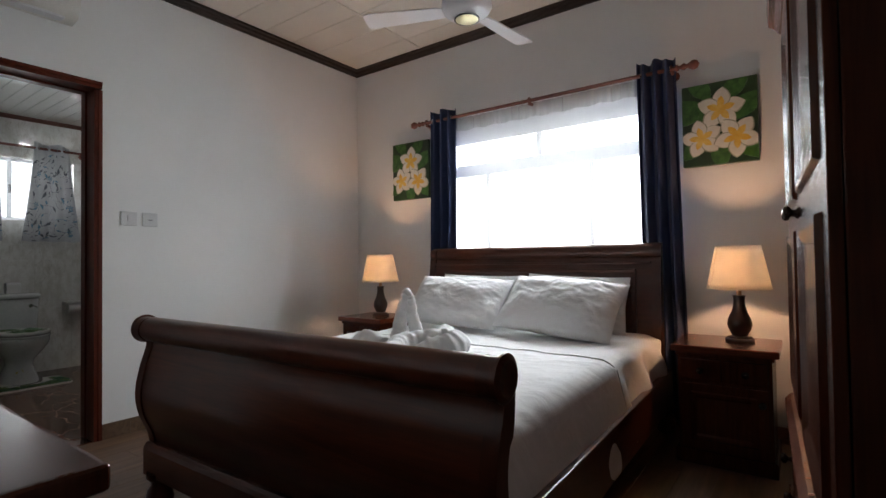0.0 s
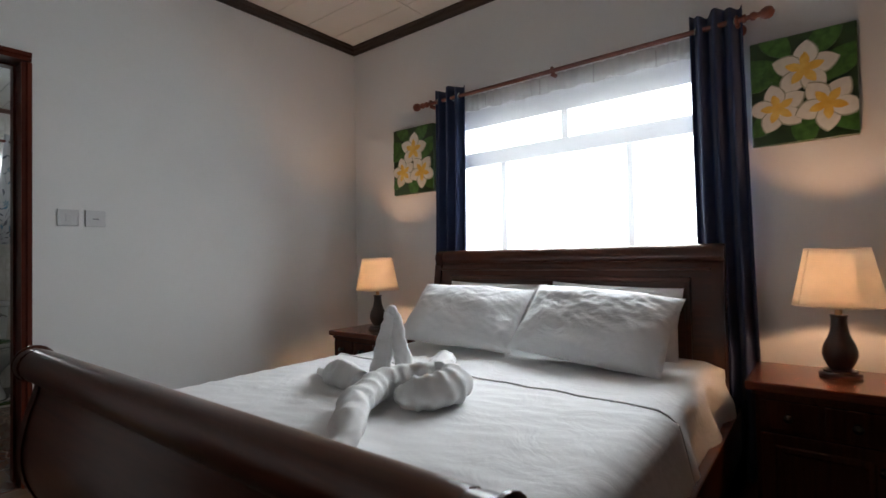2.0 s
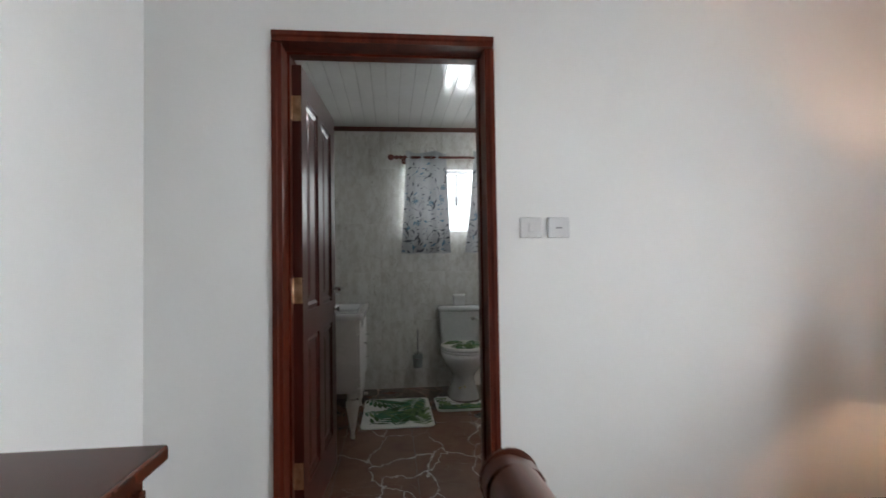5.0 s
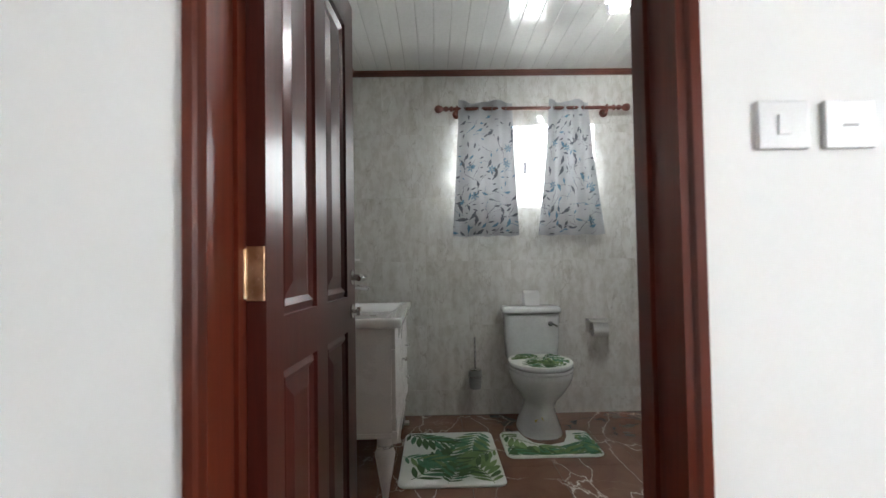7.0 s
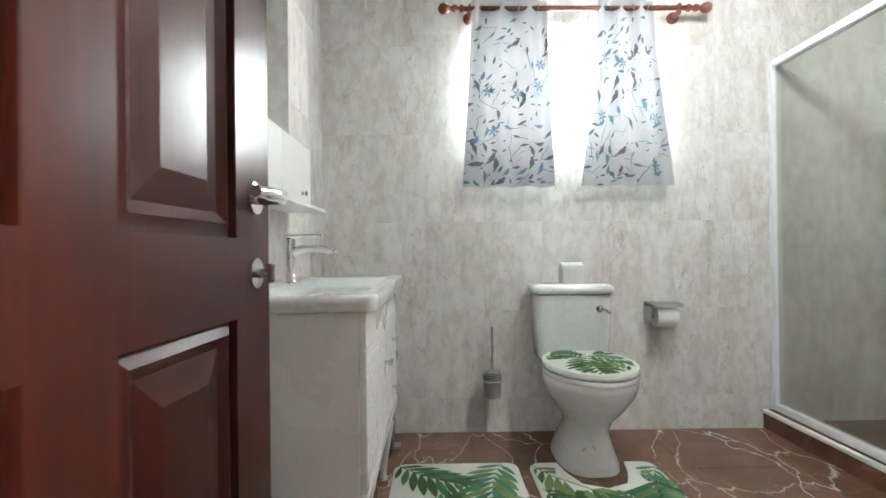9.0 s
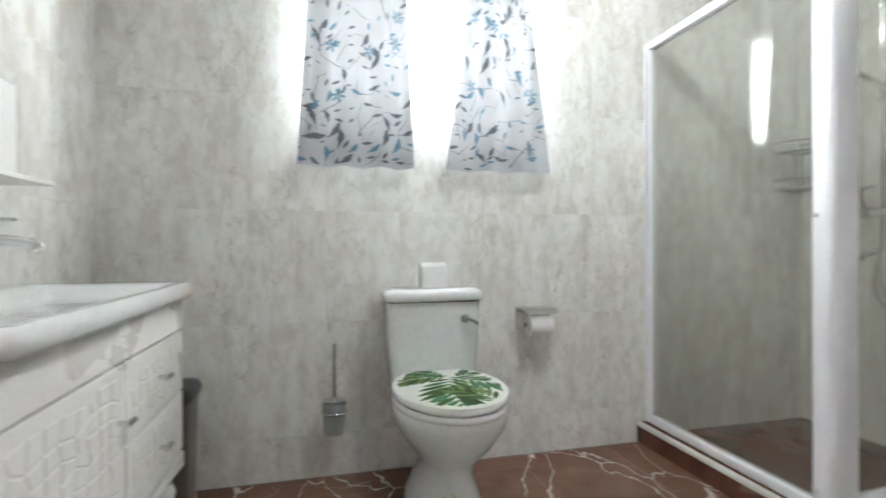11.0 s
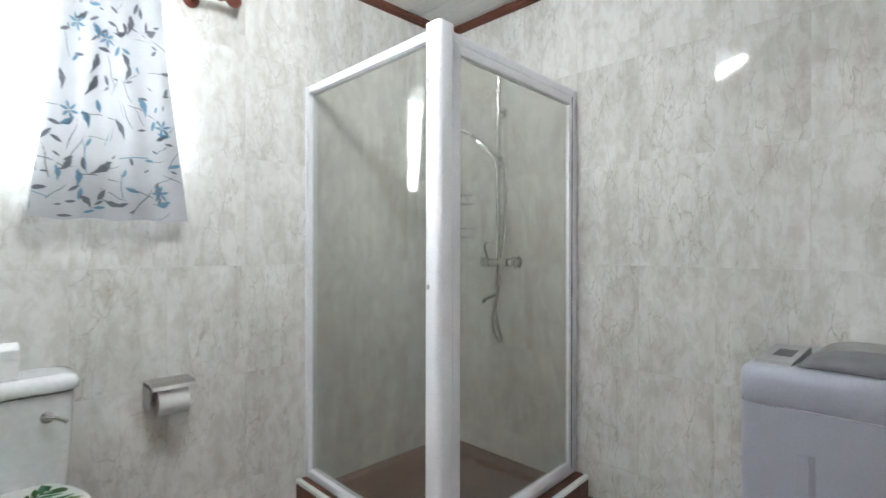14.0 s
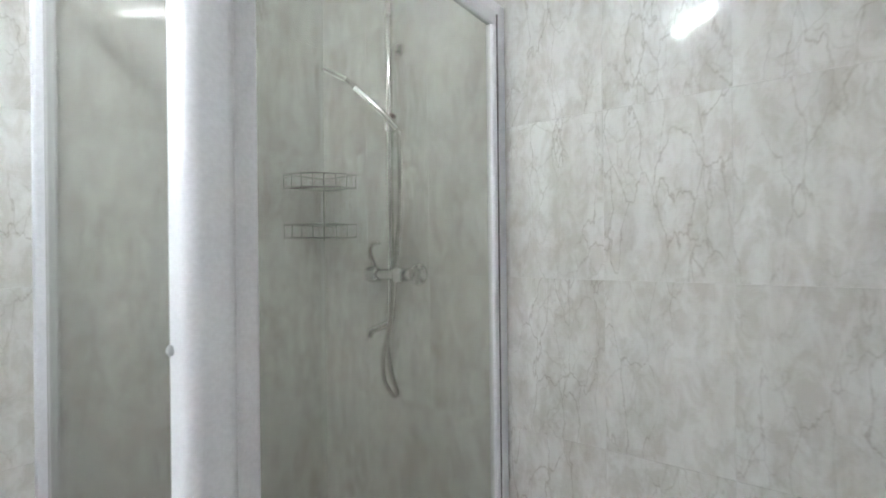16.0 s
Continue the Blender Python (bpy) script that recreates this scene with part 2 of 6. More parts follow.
M_WALL = surf("white_wall_paint", (0.72, 0.72, 0.715), (0.77, 0.77, 0.765), 1.6, 0.75, grain=60, relief=0.04, tone=0.985)
M_CEIL = surf("cream_ceiling_board", (0.66, 0.64, 0.59), (0.72, 0.70, 0.64), 3.0, 0.55, grain=120, relief=0.04)
M_PVC = surf("white_plastic_ceiling", (0.70, 0.71, 0.69), (0.76, 0.77, 0.75), 2.0, 0.16, grain=90, relief=0.01)
M_CORNICE = wood("dark_cornice_wood", (0.012, 0.006, 0.005), (0.035, 0.014, 0.01), 0.4, 0.2, "x")
M_TRIM = wood("red_brown_trim_wood", (0.09, 0.025, 0.015), (0.2, 0.06, 0.03), 0.35, 0.2, "x")
M_BED = wood("dark_mahogany", (0.042, 0.011, 0.006), (0.13, 0.036, 0.017), 0.28, 0.25, "x", spec=0.3)
M_BED_V = wood("dark_mahogany_upright", (0.036, 0.009, 0.005), (0.11, 0.029, 0.014), 0.28, 0.25, "z", spec=0.3)
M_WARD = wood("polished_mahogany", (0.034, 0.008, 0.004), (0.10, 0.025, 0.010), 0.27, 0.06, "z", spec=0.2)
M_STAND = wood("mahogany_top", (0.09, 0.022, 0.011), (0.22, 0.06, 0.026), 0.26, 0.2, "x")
M_DOOR = wood("red_stained_door_wood", (0.028, 0.005, 0.004), (0.08, 0.014, 0.009), 0.29, 0.12, "z", spec=0.4)
M_FRAME = wood("red_stained_frame_wood", (0.05, 0.008, 0.005), (0.16, 0.03, 0.013), 0.34, 0.05, "z", spec=0.25, fine=14.0)
M_ROD = wood("reddish_rod_wood", (0.13, 0.03, 0.02), (0.26, 0.075, 0.045), 0.35, 0.3, "x")
M_PLANK = wood("wood_look_tile", (0.085, 0.045, 0.026), (0.25, 0.15, 0.09), 0.4, 0.0, "y", 37.0, 16.0)
M_SKIRT = wood("wood_look_skirting", (0.1, 0.058, 0.036), (0.25, 0.16, 0.1), 0.4, 0.1, "z", 37.0, 16.0)
M_GROUT = surf("grey_grout", (0.14, 0.12, 0.1), (0.2, 0.17, 0.15), 20, 0.9)
M_GROUT_W = surf("pale_grout", (0.68, 0.67, 0.64), (0.76, 0.75, 0.72), 20, 0.9)
M_TILE = wall_marble("beige_marble_tile")
M_FLOOR = floor_marble("brown_marble_tile")
M_KERB = surf("brown_kerb_tile", (0.1, 0.042, 0.027), (0.17, 0.075, 0.05), 9, 0.25, rand=3.0)
M_WHITE = surf("white_cotton", (0.74, 0.74, 0.75), (0.8, 0.8, 0.81), 5.0, 0.85, grain=400, relief=0.12)


def crumpled(name, colour, scale, strength):
    """Washed cotton with soft creases."""
    m, nodes, links, bsdf = tree(name)
    vec = coords(nodes, links, (1, 1, 1), 3.0)
    soft = noise_tex(nodes, links, vec, scale, 3.0, 1.8, 0.55)
    fine = noise_tex(nodes, links, vec, scale * 5.0, 4.0, 0.8)
    col = ramp(nodes, links, soft, [(0.3, tuple(c * 0.965 for c in colour)), (0.7, colour)])
    links.new(col, bsdf.inputs["Base Color"])
    bsdf.inputs["Roughness"].default_value = 0.85
    bsdf.inputs["Sheen Weight"].default_value = 0.1
    add = nodes.new("ShaderNodeMath")
    add.operation, add.inputs[1].default_value = "MULTIPLY_ADD", 0.25
    links.new(fine, add.inputs[0])
    links.new(soft, add.inputs[2])
    bump(nodes, links, bsdf, add.outputs[0], strength, 0.03)
    return m


M_SHEET = crumpled("white_bed_linen", (0.79, 0.79, 0.80), 4.5, 0.18)
M_PILLOW = crumpled("white_pillow_cotton", (0.79, 0.79, 0.80), 7.0, 0.2)
M_TOWEL = surf("white_towelling", (0.74, 0.74, 0.74), (0.82, 0.82, 0.82), 9.0, 0.95, grain=350, relief=0.5)
M_NAVY = cloth("navy_curtain_cloth", (0.028, 0.048, 0.125), 0.12, 0.0, 600.0)
M_SHEER = cloth("white_sheer_voile", (0.82, 0.83, 0.83), 0.14, 0.76, 900.0)
M_HEADING = cloth("gathered_white_voile", (0.78, 0.79, 0.78), 0.10, 0.35, 900.0)
M_PRINT = cloth("white_curtain_cloth", (0.56, 0.58, 0.60), 0.03, 0.0, 600.0)
M_SHADE = cloth("cream_lampshade_cloth", (0.86, 0.80, 0.72), 0.78, 0.0, 700.0)
M_BULB = glow("bulb_glow", (1.0, 0.62, 0.3), 25.0)
M_LAMPWOOD = wood("ebony_lamp_wood", (0.012, 0.006, 0.004), (0.045, 0.02, 0.012), 0.3, 0.4, "z")
M_PLASTIC = surf("white_plastic", (0.6, 0.6, 0.61), (0.65, 0.65, 0.66), 3, 0.35, grain=200, relief=0.01)
M_FAN = surf("white_enamel", (0.72, 0.72, 0.74), (0.78, 0.78, 0.8), 3, 0.3, grain=200, relief=0.01)
M_BADGE = surf("cream_badge", (0.7, 0.6, 0.3), (0.8, 0.7, 0.4), 8, 0.3, metal=0.3)
M_BLACK = surf("black_plastic", (0.015, 0.015, 0.016), (0.03, 0.03, 0.032), 12, 0.4)
M_BRONZE = surf("dark_bronze_knob", (0.03, 0.02, 0.015), (0.06, 0.04, 0.03), 12, 0.25, metal=0.6)
M_BRASS = surf("worn_brass", (0.36, 0.22, 0.12), (0.6, 0.42, 0.27), 30, 0.35, metal=0.9)
M_CHROME = surf("chrome", (0.68, 0.68, 0.68), (0.8, 0.8, 0.8), 6, 0.1, metal=1.0, relief=0)
M_CERAMIC = surf("white_ceramic", (0.74, 0.76, 0.76), (0.78, 0.8, 0.8), 3, 0.1, relief=0, coat=0.5)
M_LACQUER = surf("white_lacquer", (0.72, 0.71, 0.69), (0.78, 0.77, 0.75), 3, 0.28, grain=150, relief=0.02)
M_ALU = surf("white_powder_coat", (0.8, 0.81, 0.84), (0.84, 0.85, 0.88), 4, 0.3, grain=150, relief=0.01)
M_WASHER = surf("grey_white_enamel", (0.32, 0.335, 0.385), (0.37, 0.38, 0.43), 3, 0.4, grain=200, relief=0.01)
M_WASHER_D = surf("grey_washer_lid", (0.13, 0.13, 0.135), (0.19, 0.19, 0.2), 3, 0.25)
M_INLAY = surf("grey_washer_inlay", (0.24, 0.245, 0.25), (0.3, 0.3, 0.31), 3, 0.35)
M_SEAL = surf("grey_seal", (0.2, 0.2, 0.21), (0.3, 0.3, 0.31), 9, 0.7)
M_MIRROR = surf("mirror", (0.85, 0.86, 0.86), (0.87, 0.88, 0.88), 2, 0.03, metal=1.0, relief=0)
M_GLASS = glass("window_glass", (0.97, 0.98, 0.98))
M_SHOWER = hazy_glass("grey_shower_glass", (0.90, 0.905, 0.88), (0.55, 0.55, 0.51), 0.13)
M_FROST = cloth("frosted_cup_glass", (0.6, 0.63, 0.63), 0.5, 0.3)
M_PAPER = surf("toilet_paper", (0.78, 0.78, 0.77), (0.82, 0.82, 0.81), 9, 0.95, grain=300, relief=0.2)
M_STEEL = surf("brushed_steel", (0.4, 0.39, 0.37), (0.55, 0.53, 0.5), 8, 0.3, metal=1.0, stretch=(0.1, 1, 1))
M_MAT = surf("white_bath_mat", (0.72, 0.73, 0.70), (0.78, 0.79, 0.76), 9, 0.95, grain=260, relief=0.5)
M_LEAF_D = surf("dark_green_print", (0.02, 0.055, 0.012), (0.05, 0.12, 0.03), 14, 0.9, grain=260, relief=0.4)
M_LEAF_L = surf("light_green_print", (0.08, 0.15, 0.04), (0.20, 0.29, 0.11), 14, 0.9, grain=260, relief=0.4)
M_LEAF_T = surf("teal_green_print", (0.025, 0.11, 0.055), (0.08, 0.22, 0.12), 14, 0.9, grain=260, relief=0.4)
M_BIRD_G = cloth("grey_printed_motif", (0.15, 0.16, 0.19), 0.02)
M_BIRD_B = cloth("blue_printed_motif", (0.14, 0.28, 0.40), 0.02)
M_ART_BG = surf("green_leaf_painting", (0.008, 0.022, 0.008), (0.03, 0.075, 0.02), 9, 0.35, rand=3.0, relief=0.03)
M_ART_LEAF = surf("painted_leaf", (0.025, 0.085, 0.015), (0.07, 0.19, 0.035), 30, 0.35, relief=0.03)
M_PETAL = surf("painted_white_petal", (0.70, 0.67, 0.58), (0.80, 0.78, 0.72), 14, 0.4, relief=0.03)
M_PETAL_EDGE = surf("painted_petal_shadow", (0.30, 0.31, 0.22), (0.42, 0.42, 0.32), 20, 0.4, relief=0.03)
M_PETAL_Y = surf("painted_yellow_petal", (0.75, 0.42, 0.03), (0.83, 0.62, 0.16), 20, 0.4, relief=0.03)
M_BIN = surf("brown_bin_plastic", (0.035, 0.028, 0.024), (0.08, 0.065, 0.055), 12, 0.3)
M_TAPE = surf("yellow_tape", (0.6, 0.5, 0.05), (0.7, 0.6, 0.08), 12, 0.5)
M_PANEL = glow("lit_diffuser", (0.95, 0.98, 1.0), BATH_LIGHT_POWER)


# ---- building helpers ----
def box(bm, x0, y0, z0, x1, y1, z1, bev=0.0, seg=2):
    r = bmesh.ops.create_cube(bm, size=1.0, matrix=Matrix.LocRotScale(((x0 + x1) / 2, (y0 + y1) / 2, (z0 + z1) / 2), None, (abs(x1 - x0), abs(y1 - y0), abs(z1 - z0))))
    if bev:
        edges = {e for v in r["verts"] for e in v.link_edges}
        bmesh.ops.bevel(bm, geom=list(edges), offset=bev, segments=seg, affect="EDGES", profile=0.6)
    return bm


def lathe(bm, prof, seg=24, at=(0, 0, 0), axis="z"):
    """Turn a profile of (radius, height) round an axis."""
    rings = []
    for r, h in prof:
        ring = []
        for k in range(seg):
            a = 2 * math.pi * k / seg
            p = (r * math.cos(a), r * math.sin(a), h)
            p = {"z": p, "x": (h, p[0], p[1]), "y": (p[1], h, p[0])}[axis]
            ring.append(bm.verts.new((p[0] + at[0], p[1] + at[1], p[2] + at[2])))
        rings.append(ring)
    for a, b in zip(rings, rings[1:]):
        for k in range(seg):
            bm.faces.new((a[k], a[(k + 1) % seg], b[(k + 1) % seg], b[k])).smooth = True
    for ring in (rings[0], rings[-1]):
        try:
            bm.faces.new(ring)
        except ValueError:
            pass
    return bm


def tube(bm, pts, radii, seg=10, squash=1.0, closed=True):
    """A round bar through points, with a radius at each."""
    pts = [Vector(p) for p in pts]
    if not hasattr(radii, "__len__"):
        radii = [radii] * len(pts)
    rings, side = [], None
    for i, p in enumerate(pts):
        d = (pts[min(i + 1, len(pts) - 1)] - pts[max(i - 1, 0)]).normalized()
        if side is None:
            side = d.orthogonal().normalized()
        side = (side - d * side.dot(d)).normalized()
        up = d.cross(side)
        rings.append([bm.verts.new(p + radii[i] * (math.cos(2 * math.pi * k / seg) * side + squash * math.sin(2 * math.pi * k / seg) * up)) for k in range(seg)])
    for a, b in zip(rings, rings[1:]):
        for k in range(seg):
            bm.faces.new((a[k], a[(k + 1) % seg], b[(k + 1) % seg], b[k])).smooth = True
    if closed:
        bm.faces.new(rings[0][::-1])
        bm.faces.new(rings[-1])
    return bm


def spline(pts, n):
    """Points of a smooth curve through pts."""
    pts, out = [Vector(p) for p in pts], []
    for i in range(len(pts) - 1):
        p0, p1, p2, p3 = pts[max(i - 1, 0)], pts[i], pts[i + 1], pts[min(i + 2, len(pts) - 1)]
        for k in range(n):
            t = k / n
            out.append(0.5 * (2 * p1 + (p2 - p0) * t + (2 * p0 - 5 * p1 + 4 * p2 - p3) * t * t + (3 * p1 - p0 - 3 * p2 + p3) * t ** 3))
    return out + [pts[-1]]


def prism(bm, poly, a, b, axis="x", smooth=False):
    """A closed outline drawn out along an axis from a to b."""
    def at(p, c):
        return {"x": (c, p[0], p[1]), "y": (p[0], c, p[1]), "z": (p[0], p[1], c)}[axis]
    r0, r1 = [bm.verts.new(at(p, a)) for p in poly], [bm.verts.new(at(p, b)) for p in poly]
    n = len(poly)
    for k in range(n):
        bm.faces.new((r0[k], r0[(k + 1) % n], r1[(k + 1) % n], r1[k])).smooth = smooth
    bm.faces.new(r0[::-1])
    bm.faces.new(r1)
    return bm


def sheet(bm, f, nu, nv):
    """A cloth-like grid of f(u, v), u and v from 0 to 1."""
    g = [[bm.verts.new(f(i / nu, j / nv)) for j in range(nv + 1)] for i in range(nu + 1)]
    for i in range(nu):
        for j in range(nv):
            bm.faces.new((g[i][j], g[i + 1][j], g[i + 1][j + 1], g[i][j + 1])).smooth = True
    return bm


def mesh_of(name, bm, material):
    bmesh.ops.recalc_face_normals(bm, faces=bm.faces[:])
    for e in bm.edges:
        if len(e.link_faces) == 2 and e.calc_face_angle(0.0) > 1.08:
            e.smooth = False
    data = bpy.data.meshes.new(name)
    bm.to_mesh(data)
    bm.free()
    data.materials.append(material)
    return data


def part(name, bm, material, parent, label="", thick=0.0, smooth_all=False):
    ob = new(name, mesh_of(name, bm, material))
    ob.parent = parent
    if smooth_all:
        for p in ob.data.polygons:
            p.use_smooth = True
    if thick:
        mod = ob.modifiers.new("thickness", "SOLIDIFY")
        mod.thickness, mod.offset = thick, 0.0
    return tagged(ob, label)


def thing(name, label, category, x=0.0, y=0.0, z=0.0, rz=0.0, group="", kind=""):
    ob = new(name)
    ob.matrix_world = pose(x, y, z, 0, 0, rz)
    ob.empty_display_size = 0.1
    return tagged(ob, label, category, group, kind)


def structure(name, bm, material, label=""):
    ob = new(name, mesh_of(name, bm, material))
    return tagged(ob, label, "", "", "structure")


def B():
    return bmesh.new()


def wall_with_holes(bm, axis, c0, c1, u0, u1, z0, z1, holes):
    """A wall between c0 and c1 on one axis, from u0 to u1 on the other, with openings (u0, u1, z0, z1)."""
    us = sorted({u0, u1, *[h[0] for h in holes], *[h[1] for h in holes]})
    for a, b in zip(us, us[1:]):
        zs = [(z0, z1)]
        for h in holes:
            if h[0] < (a + b) / 2 < h[1]:
                zs = [s for q in zs for s in ((q[0], min(q[1], h[2])), (max(q[0], h[3]), q[1])) if s[1] - s[0] > 1e-4]
        for s in zs:
            if axis == "x":
                box(bm, c0, a, s[0], c1, b, s[1])
            else:
                box(bm, a, c0, s[0], b, c1, s[1])
    return bm


TILE_MESHES = {}


def tile_mesh(kind, w, h, t, material, edge=0.0007):
    """A flat piece w by h by t, lying in x and y, with worn edges."""
    key = (kind, round(w, 3), round(h, 3), round(t, 4))
    if key not in TILE_MESHES:
        bm = B()
        v0 = [bm.verts.new((sx * w / 2, sy * h / 2, 0)) for sx, sy in ((-1, -1), (1, -1), (1, 1), (-1, 1))]
        v1 = [bm.verts.new((sx * w / 2, sy * h / 2, t - edge)) for sx, sy in ((-1, -1), (1, -1), (1, 1), (-1, 1))]
        v2 = [bm.verts.new((sx * (w / 2 - edge), sy * (h / 2 - edge), t)) for sx, sy in ((-1, -1), (1, -1), (1, 1), (-1, 1))]
        for a, b in ((v0, v1), (v1, v2)):
            for k in range(4):
                bm.faces.new((a[k], a[(k + 1) % 4], b[(k + 1) % 4], b[k]))
        bm.faces.new(v2)
        TILE_MESHES[key] = mesh_of(kind, bm, material)
    return TILE_MESHES[key]


def lay(kind, parent, m, rects, joint, t, material):
    """Pieces on a plane: m carries x, y of the plane to the world; rects are (u0, v0, u1, v1)."""
    for u0, v0, u1, v1 in rects:
        if u1 - u0 < 0.02 or v1 - v0 < 0.02:
            continue
        ob = new(kind, tile_mesh(kind, u1 - u0 - joint, v1 - v0 - joint, t, material))
        ob.parent = parent
        ob.matrix_world = m @ Matrix.Translation(((u0 + u1) / 2, (v0 + v1) / 2, 0))


def cut(rects, hole):
    """Rectangles without the part that a hole takes away."""
    out = []
    hu0, hv0, hu1, hv1 = hole
    for u0, v0, u1, v1 in rects:
        if u1 <= hu0 or u0 >= hu1 or v1 <= hv0 or v0 >= hv1:
            out.append((u0, v0, u1, v1))
            continue
        if v0 < hv0:
            out.append((u0, v0, u1, hv0))
        if v1 > hv1:
            out.append((u0, hv1, u1, v1))
        m0, m1 = max(v0, hv0), min(v1, hv1)
        if u0 < hu0:
            out.append((u0, m0, hu0, m1))
        if u1 > hu1:
            out.append((hu1, m0, u1, m1))
    return out


def grid(us, vs):
    return [(a, c, b, d) for a, b in zip(us, us[1:]) for c, d in zip(vs, vs[1:])]


def steps(first, size, lo, hi):
    k = math.ceil((lo - first) / size + 1e-6)
    out = [lo]
    while first + k * size < hi - 1e-6:
        out.append(first + k * size)
        k += 1
    return out + [hi]

# ---- structure ----
BW, BE, BS, BN, BH = -3.0, 0.95, 1.0, 4.48, 2.80          # bedroom: west, east, south, north, height
TW, TE, TS, TN, TH = -5.66, -3.15, 1.33, 4.60, 2.45       # bathroom
DOOR = (1.484, 2.388, 2.105)                                  # doorway: y from, y to, height
WIN = (-2.02, -0.26, 1.0, 2.08)                            # bedroom window: x from, to, z from, to
BWIN = (2.10, 3.08, 1.45, 2.06)                            # bathroom window: y from, to, z from, to

wall_west = structure("wall_west", wall_with_holes(B(), "x", TE, BW, BS - 0.15, 4.75, -0.1, 3.0, [(DOOR[0], DOOR[1], -1, DOOR[2])]), M_WALL, "white painted wall with the bathroom doorway")
wall_north = structure("wall_north", wall_with_holes(B(), "y", BN, BN + 0.16, BW, BE + 0.15, -0.1, 3.0, [WIN]), M_WALL, "white painted wall with the bedroom window")
wall_east = structure("wall_east", box(B(), BE, -3.15, -0.1, BE + 0.15, BN, 3.0), M_WALL, "white painted wall behind the wardrobe")
wall_south = structure("wall_south", box(B(), BW, BS - 0.15, -0.1, -0.25, BS, 3.0), M_WALL, "white painted wall behind the dresser")
# unseen entry hall, added and made deep so less light bounces back
unseen_entry_side = structure("unseen_entry_side", box(B(), -0.4, -3.0, -0.1, -0.25, BS - 0.15, 3.0), M_WALL, "unseen white side wall of an added deep entry")
unseen_entry_end = structure("unseen_entry_end", box(B(), -0.4, -3.15, -0.1, BE, -3.0, 3.0), M_WALL, "unseen white end wall of an added deep entry")
floor = structure("floor", box(B(), BW, -3.0, -0.1, BE, BN, -0.0012), M_GROUT, "wood-look tiled bedroom floor")

# ceiling boards: planks along x with fine joints and one joining strip
bm = B()
ROWS_Y = steps(4.225, 0.255, -3.0, BN)
for a, b in zip(ROWS_Y, ROWS_Y[1:]):
    for x0, x1 in ((BW, -2.215), (-2.185, 0.4), (0.43, BE)):
        box(bm, x0 + 0.001, a + 0.0025, BH, x1 - 0.001, b - 0.0025, BH + 0.012)
box(bm, -2.213, BS, BH - 0.003, -2.187, BN, BH + 0.01)
box(bm, 0.402, -3.0, BH - 0.003, 0.428, BN, BH + 0.01)
ceiling = structure("ceiling", bm, M_CEIL, "cream ceiling of narrow boards with fine joints")
structure("ceiling_backing", box(B(), BW, -3.0, BH + 0.016, BE, BN, BH + 0.1), M_BLACK, "dark backing above the ceiling boards")


def cornice(name, x0, y0, x1, y1, z, size, material, label):
    """Moulded strip where wall meets ceiling, from one point to another; the room lies on its left."""
    d = Vector((x1 - x0, y1 - y0, 0))
    length = d.length
    prof = [(0, 0), (size * 0.25, 0), (size * 0.3, size * 0.2), (size * 0.62, size * 0.35), (size * 0.72, size * 0.62), (size, size * 0.7), (size, size), (0, size)]
    ob = structure(name, prism(B(), prof, 0, length), material, label)
    ob.matrix_world = Matrix.Translation((x0, y0, z - size)) @ pose(0, 0, 0, 0, 0, math.degrees(math.atan2(d.y, d.x)))
    return ob


cornice("cornice_north", BE, BN, BW, BN, BH, 0.055, M_CORNICE, "dark wooden cornice under the bedroom ceiling")
cornice("cornice_west", BW, BN, BW, BS, BH, 0.055, M_CORNICE, "dark wooden cornice under the bedroom ceiling")
cornice("cornice_south", BW, BS, -0.25, BS, BH, 0.055, M_CORNICE, "dark wooden cornice under the bedroom ceiling")
cornice("cornice_east", BE, -3.0, BE, BN, BH, 0.055, M_CORNICE, "dark wooden cornice under the bedroom ceiling")

# bathroom shell
bath_west = structure("wall_bath_west", wall_with_holes(B(), "x", TW - 0.17, TW - 0.001, TS - 0.15, TN + 0.15, -0.1, 2.7, [BWIN]), M_GROUT_W, "tiled bathroom wall with the window")
bath_north = structure("wall_bath_north", box(B(), TW - 0.001, TN + 0.001, -0.1, TE, TN + 0.15, 2.7), M_GROUT_W, "tiled bathroom wall behind the shower")
bath_south = structure("wall_bath_south", box(B(), TW - 0.001, TS - 0.15, -0.1, TE, TS - 0.001, 2.7), M_GROUT_W, "tiled bathroom wall behind the vanity")
bath_east = structure("wall_bath_east", wall_with_holes(B(), "x", TE - 0.014, TE, TS - 0.001, TN + 0.001, -0.1, 2.7, [(DOOR[0], DOOR[1], -1, DOOR[2])]), M_GROUT_W, "tiled bathroom wall round the doorway")
bath_floor = structure("floor_bathroom", box(B(), TW - 0.001, TS - 0.001, -0.1, BW, TN + 0.001, -0.0012), M_GROUT, "brown marble tiled bathroom floor")
bm = B()
YS = steps(TS, 0.1, TS, TN)
for k, (a, b) in enumerate(zip(YS, YS[1:])):
    prism(bm, [(a + 0.003, TH), (b - 0.003, TH), (b - 0.0005, TH + 0.003), (b - 0.0005, TH + 0.01), (a + 0.0005, TH + 0.01), (a + 0.0005, TH + 0.003)], TW, TE, "x")
structure("ceiling_bathroom", bm, M_PVC, "glossy white plastic plank ceiling")
structure("ceiling_bathroom_backing", box(B(), TW - 0.1, TS - 0.1, TH + 0.012, TE, TN + 0.1, TH + 0.1), M_GROUT_W, "backing above the plastic ceiling")
